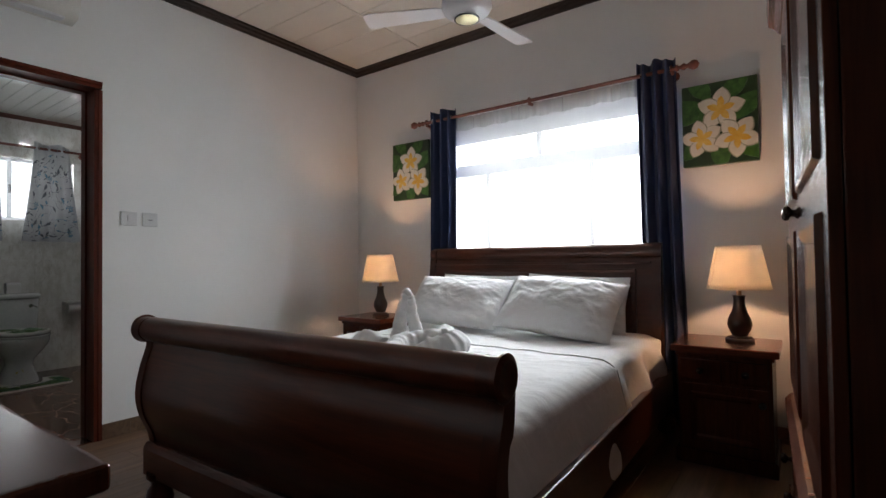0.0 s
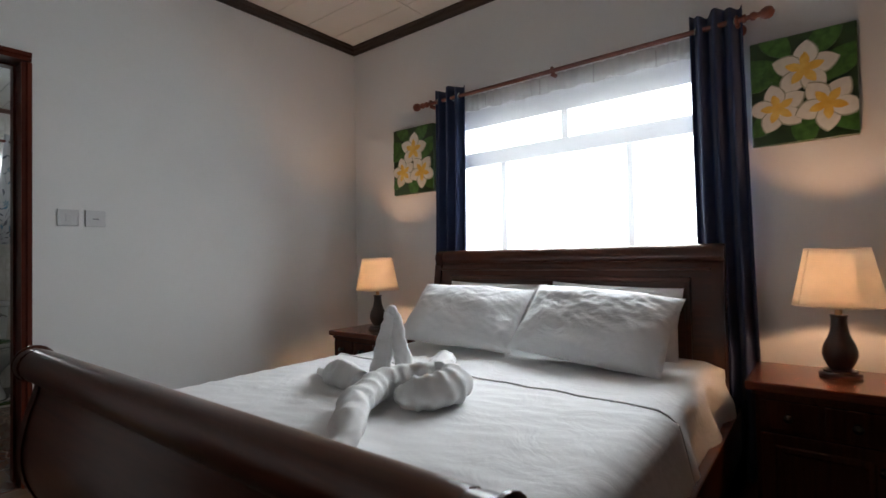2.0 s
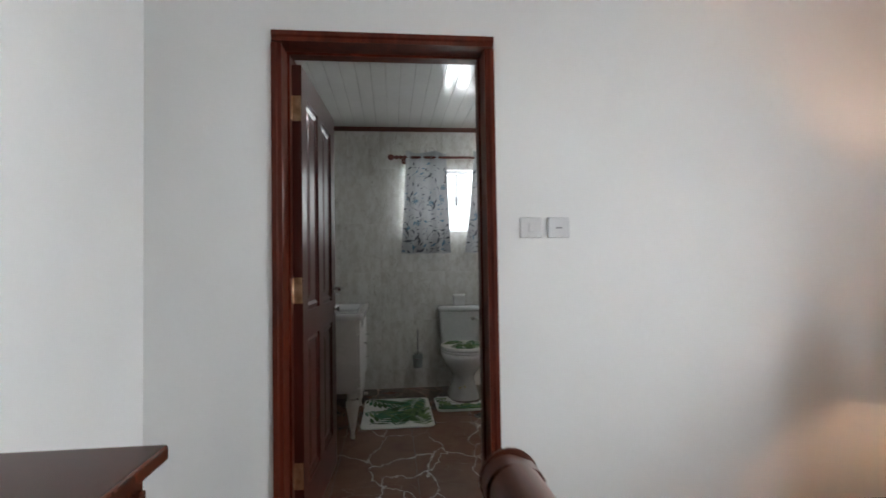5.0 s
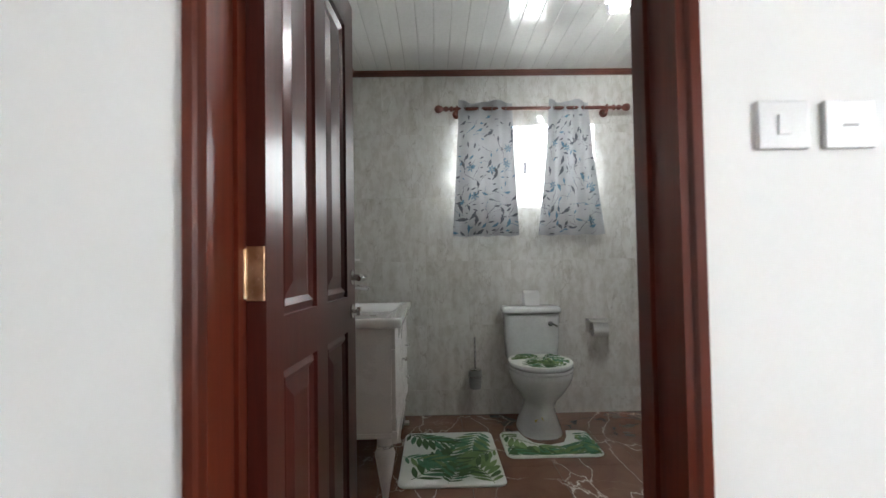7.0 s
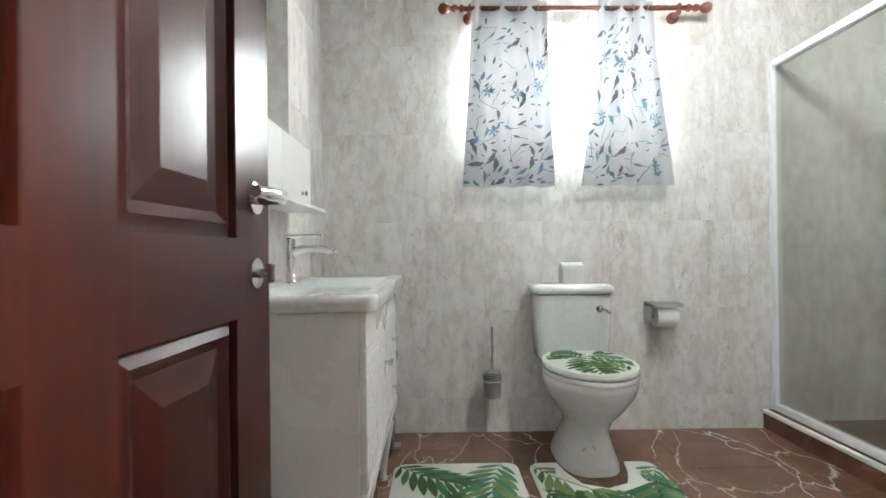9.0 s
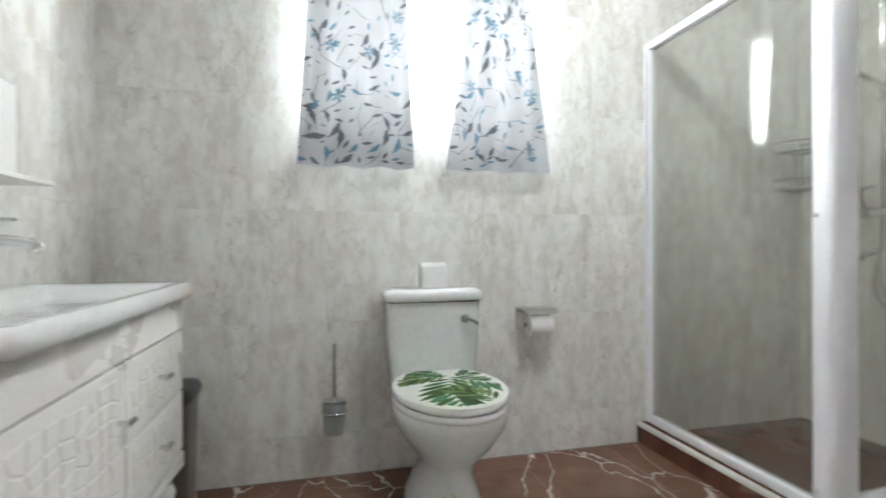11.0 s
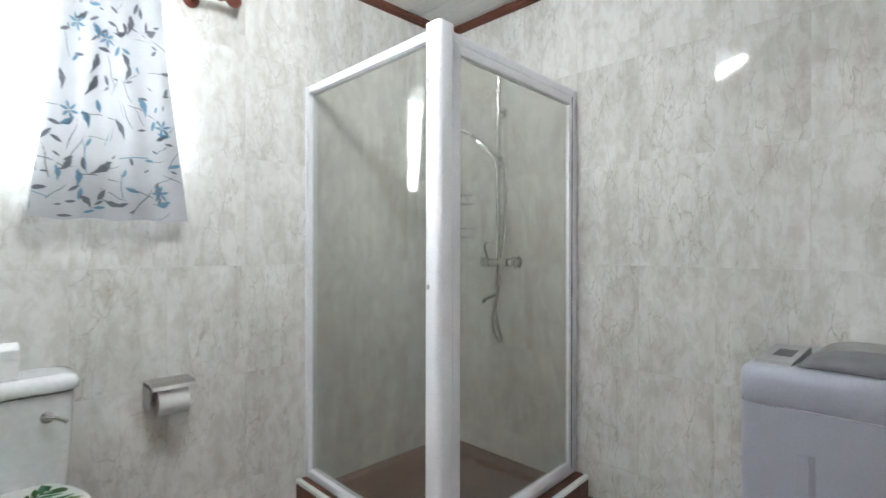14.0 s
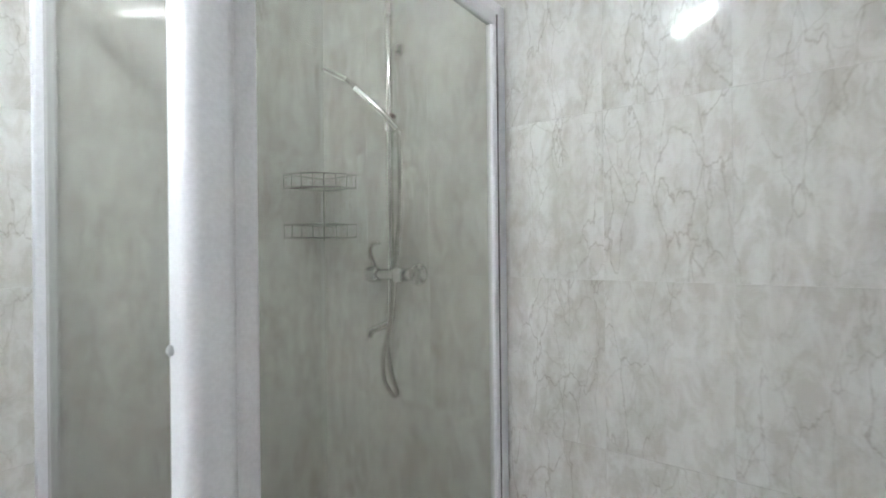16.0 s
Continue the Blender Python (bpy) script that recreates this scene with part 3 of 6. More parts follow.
cornice("trim_bath_west", TW, TN, TW, TS, TH, 0.035, M_TRIM, "thin red-brown ceiling trim")
cornice("trim_bath_south", TW, TS, TE, TS, TH, 0.035, M_TRIM, "thin red-brown ceiling trim")
cornice("trim_bath_east", TE, TS, TE, TN, TH, 0.035, M_TRIM, "thin red-brown ceiling trim")
cornice("trim_bath_north", TE, TN, TW, TN, TH, 0.035, M_TRIM, "thin red-brown ceiling trim")

# bedroom window: opening frame, transom, mullions and panes
window_1 = thing("window_1", "white aluminium bedroom window with sliding panes", "window", (WIN[0] + WIN[1]) / 2, BN + 0.09, WIN[2], 0, "", "structure")
hw, hh = (WIN[1] - WIN[0]) / 2, WIN[3] - WIN[2]
bm = B()
for x0, x1, z0, z1 in ((-hw, hw, 0, 0.05), (-hw, hw, 0.95, hh), (-hw, -hw + 0.05, 0.05, 0.95), (hw - 0.05, hw, 0.05, 0.95), (-hw + 0.05, hw - 0.05, 0.69, 0.785), (-0.075, -0.03, 0.785, 0.95), (-0.506, -0.466, 0.05, 0.69), (0.312, 0.348, 0.05, 0.69)):
    box(bm, x0, -0.03, z0, x1, 0.03, z1, 0.004, 1)
part("window_frame", bm, M_ALU, window_1)
for x0, x1, z0, z1 in ((-hw + 0.05, -0.506, 0.05, 0.69), (-0.466, 0.312, 0.05, 0.69), (0.348, hw - 0.05, 0.05, 0.69), (-hw + 0.05, -0.075, 0.785, 0.95), (-0.03, hw - 0.05, 0.785, 0.95)):
    p = part("pane", box(B(), x0, -0.003, z0, x1, 0.003, z1), M_GLASS, window_1)
    p.visible_shadow = False
part("window_sill", box(B(), -hw + 0.002, -0.1, -0.02, hw - 0.002, -0.032, 0.004, 0.004, 1), M_ALU, window_1)

window_2 = thing("window_2", "small white sliding bathroom window", "window", TW - 0.10, (BWIN[0] + BWIN[1]) / 2, BWIN[2], 0, "", "structure")
hw2, hh2 = (BWIN[1] - BWIN[0]) / 2, BWIN[3] - BWIN[2]
bm = B()
for y0, y1, z0, z1 in ((-hw2, hw2, 0, 0.04), (-hw2, hw2, hh2 - 0.04, hh2), (-hw2, -hw2 + 0.04, 0.04, hh2 - 0.04), (hw2 - 0.04, hw2, 0.04, hh2 - 0.04), (-0.02, 0.02, 0.04, hh2 - 0.04)):
    box(bm, -0.025, y0, z0, 0.025, y1, z1, 0.004, 1)
part("window_frame", bm, M_ALU, window_2)
for y0, y1 in ((-hw2 + 0.04, -0.02), (0.02, hw2 - 0.04)):
    p = part("pane", box(B(), -0.003, y0, 0.04, 0.003, y1, hh2 - 0.04), M_GLASS, window_2)
    p.visible_shadow = False
part("window_latch", box(B(), 0.026, -0.012, 0.27, 0.04, 0.012, 0.35, 0.004), M_SEAL, window_2, "grey window latch")

# doorway frame
door_frame = thing("door_frame", "red-brown wooden door frame of the bathroom", "door frame", BW, (DOOR[0] + DOOR[1]) / 2, 0, 0, "", "structure")
dw = (DOOR[1] - DOOR[0]) / 2
for s, nm in ((-1, "jamb"), (1, "jamb")):
    bm = B()
    prof = [(s * dw, -0.165), (s * dw, 0.012), (s * (dw - 0.018), 0.012), (s * (dw - 0.024), 0.005), (s * (dw - 0.04), 0.005), (s * (dw - 0.04), -0.105), (s * (dw - 0.05), -0.105), (s * (dw - 0.05), -0.165)]
    prism(bm, [(b, a) for a, b in prof], 0, DOOR[2] - 0.05, "z")
    part(nm, bm, M_FRAME, door_frame)
bm = B()
prof = [(DOOR[2], -0.165), (DOOR[2], 0.012), (DOOR[2] - 0.018, 0.012), (DOOR[2] - 0.024, 0.005), (DOOR[2] - 0.04, 0.005), (DOOR[2] - 0.04, -0.105), (DOOR[2] - 0.0499, -0.105), (DOOR[2] - 0.0499, -0.165)]
prism(bm, [(b, a) for a, b in prof], -dw, dw, "y")
part("head", bm, M_FRAME, door_frame)
part("threshold", box(B(), -0.152, -dw + 0.042, -0.004, -0.004, dw - 0.042, 0.004, 0.002, 1), M_KERB, door_frame, "brown tile threshold")

# ---- bedroom things ----
def raised_panel(bm, x0, z0, x1, z1, y, out, border=0.035, depth=0.012):
    """A fielded panel on the plane y, facing along out (-1 or 1)."""
    rings = []
    for inset, dy in ((0, 0), (0.006, -depth), (0.02, -depth), (border, 0.0), (border + 0.002, 0.0)):
        rings.append([bm.verts.new((a, y + out * dy, b)) for a, b in ((x0 + inset, z0 + inset), (x1 - inset, z0 + inset), (x1 - inset, z1 - inset), (x0 + inset, z1 - inset))])
    for a, b in zip(rings, rings[1:]):
        for k in range(4):
            bm.faces.new((a[k], a[(k + 1) % 4], b[(k + 1) % 4], b[k]))
    bm.faces.new(rings[-1])
    return bm


def knob(bm, x, y, z, out=(0, -1), r=0.016, length=0.035):
    prof = [(r * 0.75, 0), (r * 0.75, length * 0.1), (r * 0.4, length * 0.25), (r * 0.4, length * 0.45), (r * 0.95, length * 0.6), (r, length * 0.8), (r * 0.7, length * 0.95), (0.001, length)]
    sub = B()
    lathe(sub, prof, 14)
    m = Matrix.Translation((x, y, z)) @ Vector((out[0], out[1], 0)).to_track_quat("Z", "Y").to_matrix().to_4x4()
    bmesh.ops.transform(sub, matrix=m, verts=sub.verts[:])
    tmp = bpy.data.meshes.new("tmp")
    sub.to_mesh(tmp)
    sub.free()
    bm.from_mesh(tmp)
    bpy.data.meshes.remove(tmp)
    return bm


# sleigh bed
bed = thing("bed", "dark mahogany sleigh bed with scrolled footboard", "bed", -1.06, 2.2, 0, 1.0)
HALF = 0.845


def scroll(outer, inner, cx, cz, r, start, stop, n=14):
    """Outline of a scrolled board: outer edge upwards, round the roll, inner edge down."""
    roll = [(cx + r * math.cos(a), cz + r * math.sin(a)) for a in [start + (stop - start) * k / n for k in range(n + 1)]]
    up = [(p.x, p.y) for p in spline([(a, b, 0) for a, b in outer], 6)]
    down = [(p.x, p.y) for p in spline([(a, b, 0) for a, b in inner], 6)]
    return up + roll + down


foot_out = scroll([(-0.015, 0.30), (-0.025, 0.345), (-0.06, 0.43), (-0.07, 0.52), (-0.052, 0.62), (-0.03, 0.69), (-0.026, 0.725)],
                  [(0.02, 0.73), (0.012, 0.66), (-0.012, 0.56), (-0.008, 0.48), (0.008, 0.40), (0.03, 0.34), (0.04, 0.30)], -0.03, 0.772, 0.05, math.radians(245), math.radians(-40))
footboard = part("footboard", prism(B(), foot_out, -HALF + 0.045, HALF - 0.045, "x", True), M_BED, bed)
for s in (-1, 1):
    bm = prism(B(), [(a * 1.0 + (0.006 if a > 0 else -0.006), b) for a, b in foot_out], s * (HALF - 0.045), s * HALF, "x", True)
    lathe(bm, [(0.058, 0), (0.058, 0.006), (0.046, 0.012), (0.04, 0.012), (0.032, 0.004), (0.0005, 0.004)], 24, (s * HALF if s > 0 else s * HALF - 0.012, -0.03, 0.772), "x")
    part("scroll_end", bm, M_BED_V, footboard)
bm = B()
prism(bm, [(-0.045, 0.17), (-0.045, 0.275), (-0.038, 0.29), (-0.03, 0.30), (0.05, 0.30), (0.05, 0.17)], -HALF, HALF)
part("plinth", bm, M_BED, footboard)
for s in (-1, 1):
    part("bun_foot", lathe(B(), [(0.03, 0), (0.05, 0.02), (0.055, 0.06), (0.045, 0.1), (0.03, 0.12), (0.035, 0.135), (0.05, 0.15), (0.05, 0.17)], 20, (s * (HALF - 0.07), 0.0, 0)), M_BED_V, bed)
    part("bun_foot", lathe(B(), [(0.03, 0), (0.05, 0.02), (0.055, 0.06), (0.045, 0.1), (0.03, 0.12), (0.035, 0.135), (0.05, 0.15), (0.05, 0.17)], 20, (s * (HALF - 0.07), 2.1, 0)), M_BED_V, bed)
    x0, x1 = (s * (HALF - 0.055), s * (HALF - 0.02))
    bm = box(B(), min(x0, x1), 0.05, 0.18, max(x0, x1), 2.06, 0.38, 0.006)
    part("side_rail", bm, M_BED, bed)
HY = 2.10
head_out = scroll([(HY + 0.05, 0.17), (HY + 0.045, 0.4), (HY + 0.04, 0.7), (HY + 0.055, 0.88), (HY + 0.075, 0.97), (HY + 0.08, 1.03)],
                  [(HY + 0.01, 1.02), (HY + 0.0, 0.96), (HY - 0.012, 0.86), (HY - 0.015, 0.7), (HY, 0.4), (HY, 0.17)], HY + 0.055, 1.065, 0.048, math.radians(-30), math.radians(225))
headboard = part("headboard", prism(B(), head_out, -HALF + 0.055, HALF - 0.055, "x", True), M_BED, bed)
for s in (-1, 1):
    part("scroll_end", prism(B(), [(a - 0.012 if a < HY + 0.03 else a + 0.006, b) for a, b in head_out], s * (HALF - 0.055), s * (HALF - 0.005), "x", True), M_BED_V, headboard)
bm = B()
for x0, x1, z0, z1 in ((-0.7, 0.7, 0.93, 0.955), (-0.7, 0.7, 0.48, 0.505), (-0.7, -0.675, 0.505, 0.93), (0.675, 0.7, 0.505, 0.93)):
    box(bm, x0, HY - 0.03, z0, x1, HY - 0.004, z1, 0.006)
part("panel_moulding", bm, M_BED, headboard)
bm = B()
raised_panel(bm, -0.67, 0.51, 0.67, 0.925, HY - 0.018, -1, 0.06, 0.0)
part("panel", bm, M_BED, headboard)
part("bead", box(B(), -HALF + 0.06, HY - 0.022, 0.985, HALF - 0.06, HY + 0.0, 1.0, 0.005), M_BED, headboard)
headboard.location.x = -0.07
footboard.location = (0.0, 0.012, -0.018)


def hump(x, y, k):
    return noise.noise(Vector((x * k, y * k, 3.1)))


mattress = thing("mattress", "thick mattress in a white fitted sheet", "mattress", -1.145, 2.2, 0, 0.4)
bm = box(B(), -0.795, 0.07, 0.32, 0.795, 2.07, 0.565, 0.05, 4)
part("cover", bm, M_WHITE, mattress, smooth_all=True)

bedspread = thing("bedspread", "plain white cotton bedspread hanging over the mattress", "bedspread", -1.145, 2.2, 0, 0.4)


def spread(u, v):
    """Top sheet: lies on the mattress and falls over both sides."""
    s = (u - 0.5) * 2 * 1.20
    top = 1.15 - 0.09 * u
    yy = 0.085 + v * top
    edge = 0.815
    a = abs(s)
    sg = 1 if s > 0 else -1
    crease = 0.006 * hump(s * 1.5, yy, 5) + 0.004 * hump(s * 0.7 + yy, yy * 2.0 - s, 11) + 0.0015 * hump(s, yy * 1.4, 34)
    if a < edge:
        r = max(0.0, a - (edge - 0.05)) / 0.05
        return (s, yy, 0.578 - 0.02 * r * r + crease)
    d = a - edge
    fold = 0.02 * math.sin(yy * 9 + 2 * hump(yy, s, 2)) + 0.03 * hump(yy * 1.3, d, 4)
    flare = (0.04 if sg > 0 else 0.03) * min(1, d / 0.3)
    return (sg * max(edge + 0.018 + 0.05 * min(1, d / 0.2), edge + 0.02 + flare + min(1, d / 0.25) * fold), yy, 0.558 - d * 0.97 + crease)


part("cover", sheet(B(), spread, 110, 70), M_SHEET, bedspread, thick=0.006)
bm = B()
hem = [Vector(spread(k / 80, 1.0)) + Vector((0, 0.0, 0.004)) for k in range(0, 81)]
part("hem", tube(bm, hem, 0.0055, 8), M_SHEET, bedspread, "narrow stitched hem")

upper_sheet = thing("upper_sheet", "white sheet tucked round the head of the mattress", "sheet", -1.145, 2.2, 0, 0.4)


def sheet_top(u, v):
    s = (u - 0.5) * 2 * 1.13
    yy = 1.02 + v * 1.05
    a, sg = abs(s), (1 if s > 0 else -1)
    if a < 0.805:
        r = max(0.0, a - 0.73) / 0.075
        return (s, yy, 0.569 - 0.025 * r * r + 0.004 * hump(s, yy, 7))
    d = (a - 0.805) * (1.0 if v < 0.55 else max(0.45, 1.0 - (v - 0.55) * 1.6))
    wave = 0.022 * math.sin(yy * 17 + 1.5 * hump(yy, d, 3)) * min(1, d / 0.12)
    return (sg * (0.815 + 0.045 * min(1, d / 0.16) + wave + 0.02 * hump(yy * 2, d * 3, 3)), yy, 0.544 - d * 1.0)


part("cover", sheet(B(), sheet_top, 100, 60), M_SHEET, upper_sheet, thick=0.004)


def pillow_mesh(w, h, t, seed):
    bm = B()
    n, k = 56, 40
    for side in (1, -1):
        g = []
        for i in range(n + 1):
            row = []
            for j in range(k + 1):
                u, v = i / n * 2 - 1, j / k * 2 - 1
                fat = max(0.0, (1 - abs(u) ** 2.6) * (1 - abs(v) ** 2.4)) ** 0.62
                pinch = 1 - 0.07 * (abs(v) ** 2) * (1 - abs(u) ** 3) * 0.6
                x, z = u * w / 2 * (1 - 0.05 * (1 - abs(v)) * abs(u) ** 4), v * h / 2 * pinch
                wr = 0.010 * noise.noise(Vector((u * 3 + seed, v * 2.5, side))) + 0.010 * abs(noise.noise(Vector((u * 4 + v * 5 + seed, v * 2 - u * 1.5, side + 4)))) + 0.004 * noise.noise(Vector((u * 14 - v * 6 + seed, v * 9, side)))
                row.append(bm.verts.new((x, side * (fat * t / 2 + wr * min(1, fat * 3)), z)))
            g.append(row)
        for i in range(n):
            for j in range(k):
                bm.faces.new((g[i][j], g[i + 1][j], g[i + 1][j + 1], g[i][j + 1])).smooth = True
    bmesh.ops.remove_doubles(bm, verts=bm.verts[:], dist=0.0008)
    return bm


def pillow(label, x, y, z, lean, rz, w, h, t, seed, roll=0.0):
    ob = new("pillow", mesh_of("pillow", pillow_mesh(w, h, t, seed), M_PILLOW))
    ob.matrix_world = pose(-1.15, 2.2, 0, 0, 0, 0.4) @ pose(x, y, z, 0, 0, rz) @ pose(0, 0, 0, -lean, roll, 0)
    return tagged(ob, label, "pillow", "pillows on the bed")


pillow("plump white pillow resting against the headboard", -0.345, 1.995, 0.742, 14, 0, 0.66, 0.36, 0.13, 1, 1)
pillow("plump white pillow resting against the headboard", 0.345, 1.995, 0.742, 14, 0, 0.66, 0.36, 0.13, 5, 2)
pillow("creased white pillow leaning on the one behind", -0.372, 1.745, 0.752, 46, 5, 0.70, 0.42, 0.19, 9, 2)
pillow("creased white pillow leaning on the one behind", 0.352, 1.735, 0.748, 47, -2, 0.71, 0.43, 0.20, 14, 4)

# folded towel figure
towel = thing("towel_sculpture", "white bath towel folded into a figure on the bed", "towel", -1.085, 2.2, 0.578, 1.5)


def roll_of_towel(pts, radii, squash=0.8, twist=26.0):
    """One twisted roll of towel with creases along it."""
    n, bm = 14, B()
    c = spline(pts, n)
    rr = []
    for k in range(len(c)):
        i = min(k // n, len(radii) - 2)
        s = k / n - i
        rr.append((radii[i] * (1 - s) + radii[i + 1] * s) * (1 + 0.05 * math.sin(k * 0.9) + 0.05 * noise.noise(Vector((k * 0.35, len(pts), 0)))))
    tube(bm, c, rr, 28, squash)
    for v in bm.verts:
        crease = noise.noise(Vector((v.co.x * 9, v.co.y * 22, v.co.z * 22)))
        v.co += 0.008 * noise.noise_vector(v.co * 9) + 0.006 * noise.noise_vector(v.co * 24) + 0.002 * noise.noise_vector(v.co * 80)
        v.co.z = max(v.co.z + 0.006 * crease, 0.004)
    part("towel_roll", bm, M_TOWEL, towel, smooth_all=True)


# front limb, haunch, raised pair of limbs, side limb, back
roll_of_towel([(0.245, 0.27, 0.03), (0.175, 0.38, 0.05), (0.055, 0.52, 0.056), (-0.02, 0.66, 0.06), (-0.02, 0.78, 0.07), (0.07, 0.88, 0.075)], [0.034, 0.05, 0.058, 0.06, 0.06, 0.055])
roll_of_towel([(0.05, 0.72, 0.045), (0.11, 0.72, 0.055), (0.165, 0.78, 0.06), (0.165, 0.87, 0.065), (0.10, 0.94, 0.065), (0.02, 0.94, 0.06)], [0.03, 0.052, 0.058, 0.058, 0.052, 0.04])
roll_of_towel([(-0.185, 0.86, 0.03), (-0.175, 0.875, 0.12), (-0.16, 0.895, 0.22), (-0.15, 0.90, 0.29), (-0.135, 0.90, 0.275)], [0.04, 0.036, 0.029, 0.023, 0.014], 0.8)
roll_of_towel([(-0.10, 0.92, 0.03), (-0.112, 0.92, 0.11), (-0.13, 0.916, 0.2), (-0.138, 0.91, 0.265), (-0.142, 0.905, 0.28)], [0.04, 0.034, 0.026, 0.02, 0.012], 0.8)
roll_of_towel([(-0.20, 0.78, 0.04), (-0.30, 0.80, 0.05), (-0.39, 0.83, 0.045), (-0.48, 0.865, 0.022), (-0.55, 0.885, 0.024)], [0.045, 0.056, 0.05, 0.024, 0.014])
roll_of_towel([(0.07, 0.88, 0.07), (0.0, 1.0, 0.07), (-0.09, 1.14, 0.055), (-0.14, 1.26, 0.035), (-0.175, 1.32, 0.04)], [0.055, 0.06, 0.05, 0.028, 0.014])


# nightstands and lamps
def nightstand(x, y, label):
    t = thing("nightstand", label, "nightstand", x, y, 0, 0, "nightstands beside the bed")
    w, d, h = 0.46, 0.42, 0.585
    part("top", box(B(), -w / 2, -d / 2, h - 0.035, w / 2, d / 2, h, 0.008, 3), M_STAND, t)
    bm = box(B(), -w / 2 + 0.03, -d / 2 + 0.03, 0.07, w / 2 - 0.03, d / 2 - 0.005, h - 0.036)
    box(bm, -w / 2 + 0.02, -d / 2 + 0.02, h - 0.055, w / 2 - 0.02, d / 2 - 0.005, h - 0.036, 0.005)
    part("body", bm, M_WARD, t)
    part("plinth", box(B(), -w / 2 + 0.015, -d / 2 + 0.015, 0, w / 2 - 0.015, d / 2 - 0.005, 0.07, 0.006), M_WARD, t)
    for x0, x1 in ((-w / 2 + 0.045, -0.006), (0.006, w / 2 - 0.045)):
        dr = part("drawer", box(B(), x0, -d / 2 + 0.012, h - 0.17, x1, -d / 2 + 0.031, h - 0.065, 0.005), M_WARD, t)
        part("knob", knob(B(), (x0 + x1) / 2, -d / 2 + 0.012, h - 0.118), M_BRONZE, dr, "dark turned knob")
    bm = box(B(), -w / 2 + 0.045, -d / 2 + 0.014, 0.085, w / 2 - 0.045, -d / 2 + 0.031, h - 0.185, 0.004)
    raised_panel(bm, -w / 2 + 0.09, 0.125, w / 2 - 0.09, h - 0.225, -d / 2 + 0.0135, -1, 0.03, -0.006)
    dr = part("door", bm, M_WARD, t)
    part("knob", knob(B(), w / 2 - 0.07, -d / 2 + 0.012, h - 0.25), M_BRONZE, dr, "dark turned knob")
    return t


nightstand(-2.44, 4.13, "dark mahogany nightstand with two small drawers")
nightstand(0.02, 4.12, "dark mahogany nightstand between bed and wardrobe")


def table_lamp(x, y, label, rz):
    t = thing("table_lamp", label, "table lamp", x, y, 0.585, rz, "lit bedside lamps")
    part("base", lathe(B(), [(0.066, 0), (0.068, 0.008), (0.066, 0.016), (0.056, 0.02), (0.056, 0.026), (0.035, 0.03)], 32), M_LAMPWOOD, t)
    body = [(p.x, p.y) for p in spline([(0.033, 0.03, 0), (0.045, 0.05, 0), (0.056, 0.085, 0), (0.05, 0.12, 0), (0.035, 0.155, 0), (0.027, 0.19, 0), (0.026, 0.22, 0), (0.03, 0.236, 0)], 4)]
    part("stem", lathe(B(), body, 32), M_LAMPWOOD, t)
    part("neck", lathe(B(), [(0.012, 0.236), (0.012, 0.27), (0.017, 0.272), (0.017, 0.32), (0.008, 0.325)], 16), M_BRASS, t, "brass lamp holder")
    bm = B()
    prof = [(0.146, 0.272), (0.102, 0.49)]
    g = []
    for r, h in [(prof[0][0] + (prof[1][0] - prof[0][0]) * k / 8, prof[0][1] + (prof[1][1] - prof[0][1]) * k / 8) for k in range(9)]:
        g.append([bm.verts.new((r * math.cos(2 * math.pi * k / 40), r * math.sin(2 * math.pi * k / 40), h)) for k in range(40)])
    for a, b in zip(g, g[1:]):
        for k in range(40):
            bm.faces.new((a[k], a[(k + 1) % 40], b[(k + 1) % 40], b[k])).smooth = True
    shade = part("shade", bm, M_SHADE, t, "cream cloth shade", thick=0.0015)
    for r, h in prof:
        ring = [(r * math.cos(2 * math.pi * k / 40), r * math.sin(2 * math.pi * k / 40), h) for k in range(41)]
        part("rim", tube(B(), ring, 0.0028, 6, closed=False), M_SHADE, shade)
    seam = [((0.1475 + (0.1035 - 0.1475) * k / 4), 0.0, 0.274 + 0.214 * k / 4) for k in range(5)]
    part("seam", tube(B(), seam, 0.002, 6), M_SHADE, shade)
    bm = B()
    for a in (0, 2.094, 4.189):
        tube(bm, [(0.017 * math.cos(a), 0.017 * math.sin(a), 0.32), (0.124 * math.cos(a), 0.124 * math.sin(a), 0.38)], 0.0018, 6)
    part("shade_carrier", bm, M_BRASS, t)
    part("bulb", lathe(B(), [(0.01, 0.322), (0.018, 0.332), (0.02, 0.345), (0.016, 0.36), (0.002, 0.368)], 16), M_BULB, t)
    lamp("lamp_light", "POINT", pose(x, y, 0.585 + 0.368), BULB_POWER, (1.0, 0.56, 0.31), (0.025,))
    return t


table_lamp(-2.40, 4.13, "lit table lamp with dark turned base and cream shade", 200)
table_lamp(0.075, 4.17, "lit table lamp with dark turned base and cream shade", 215)


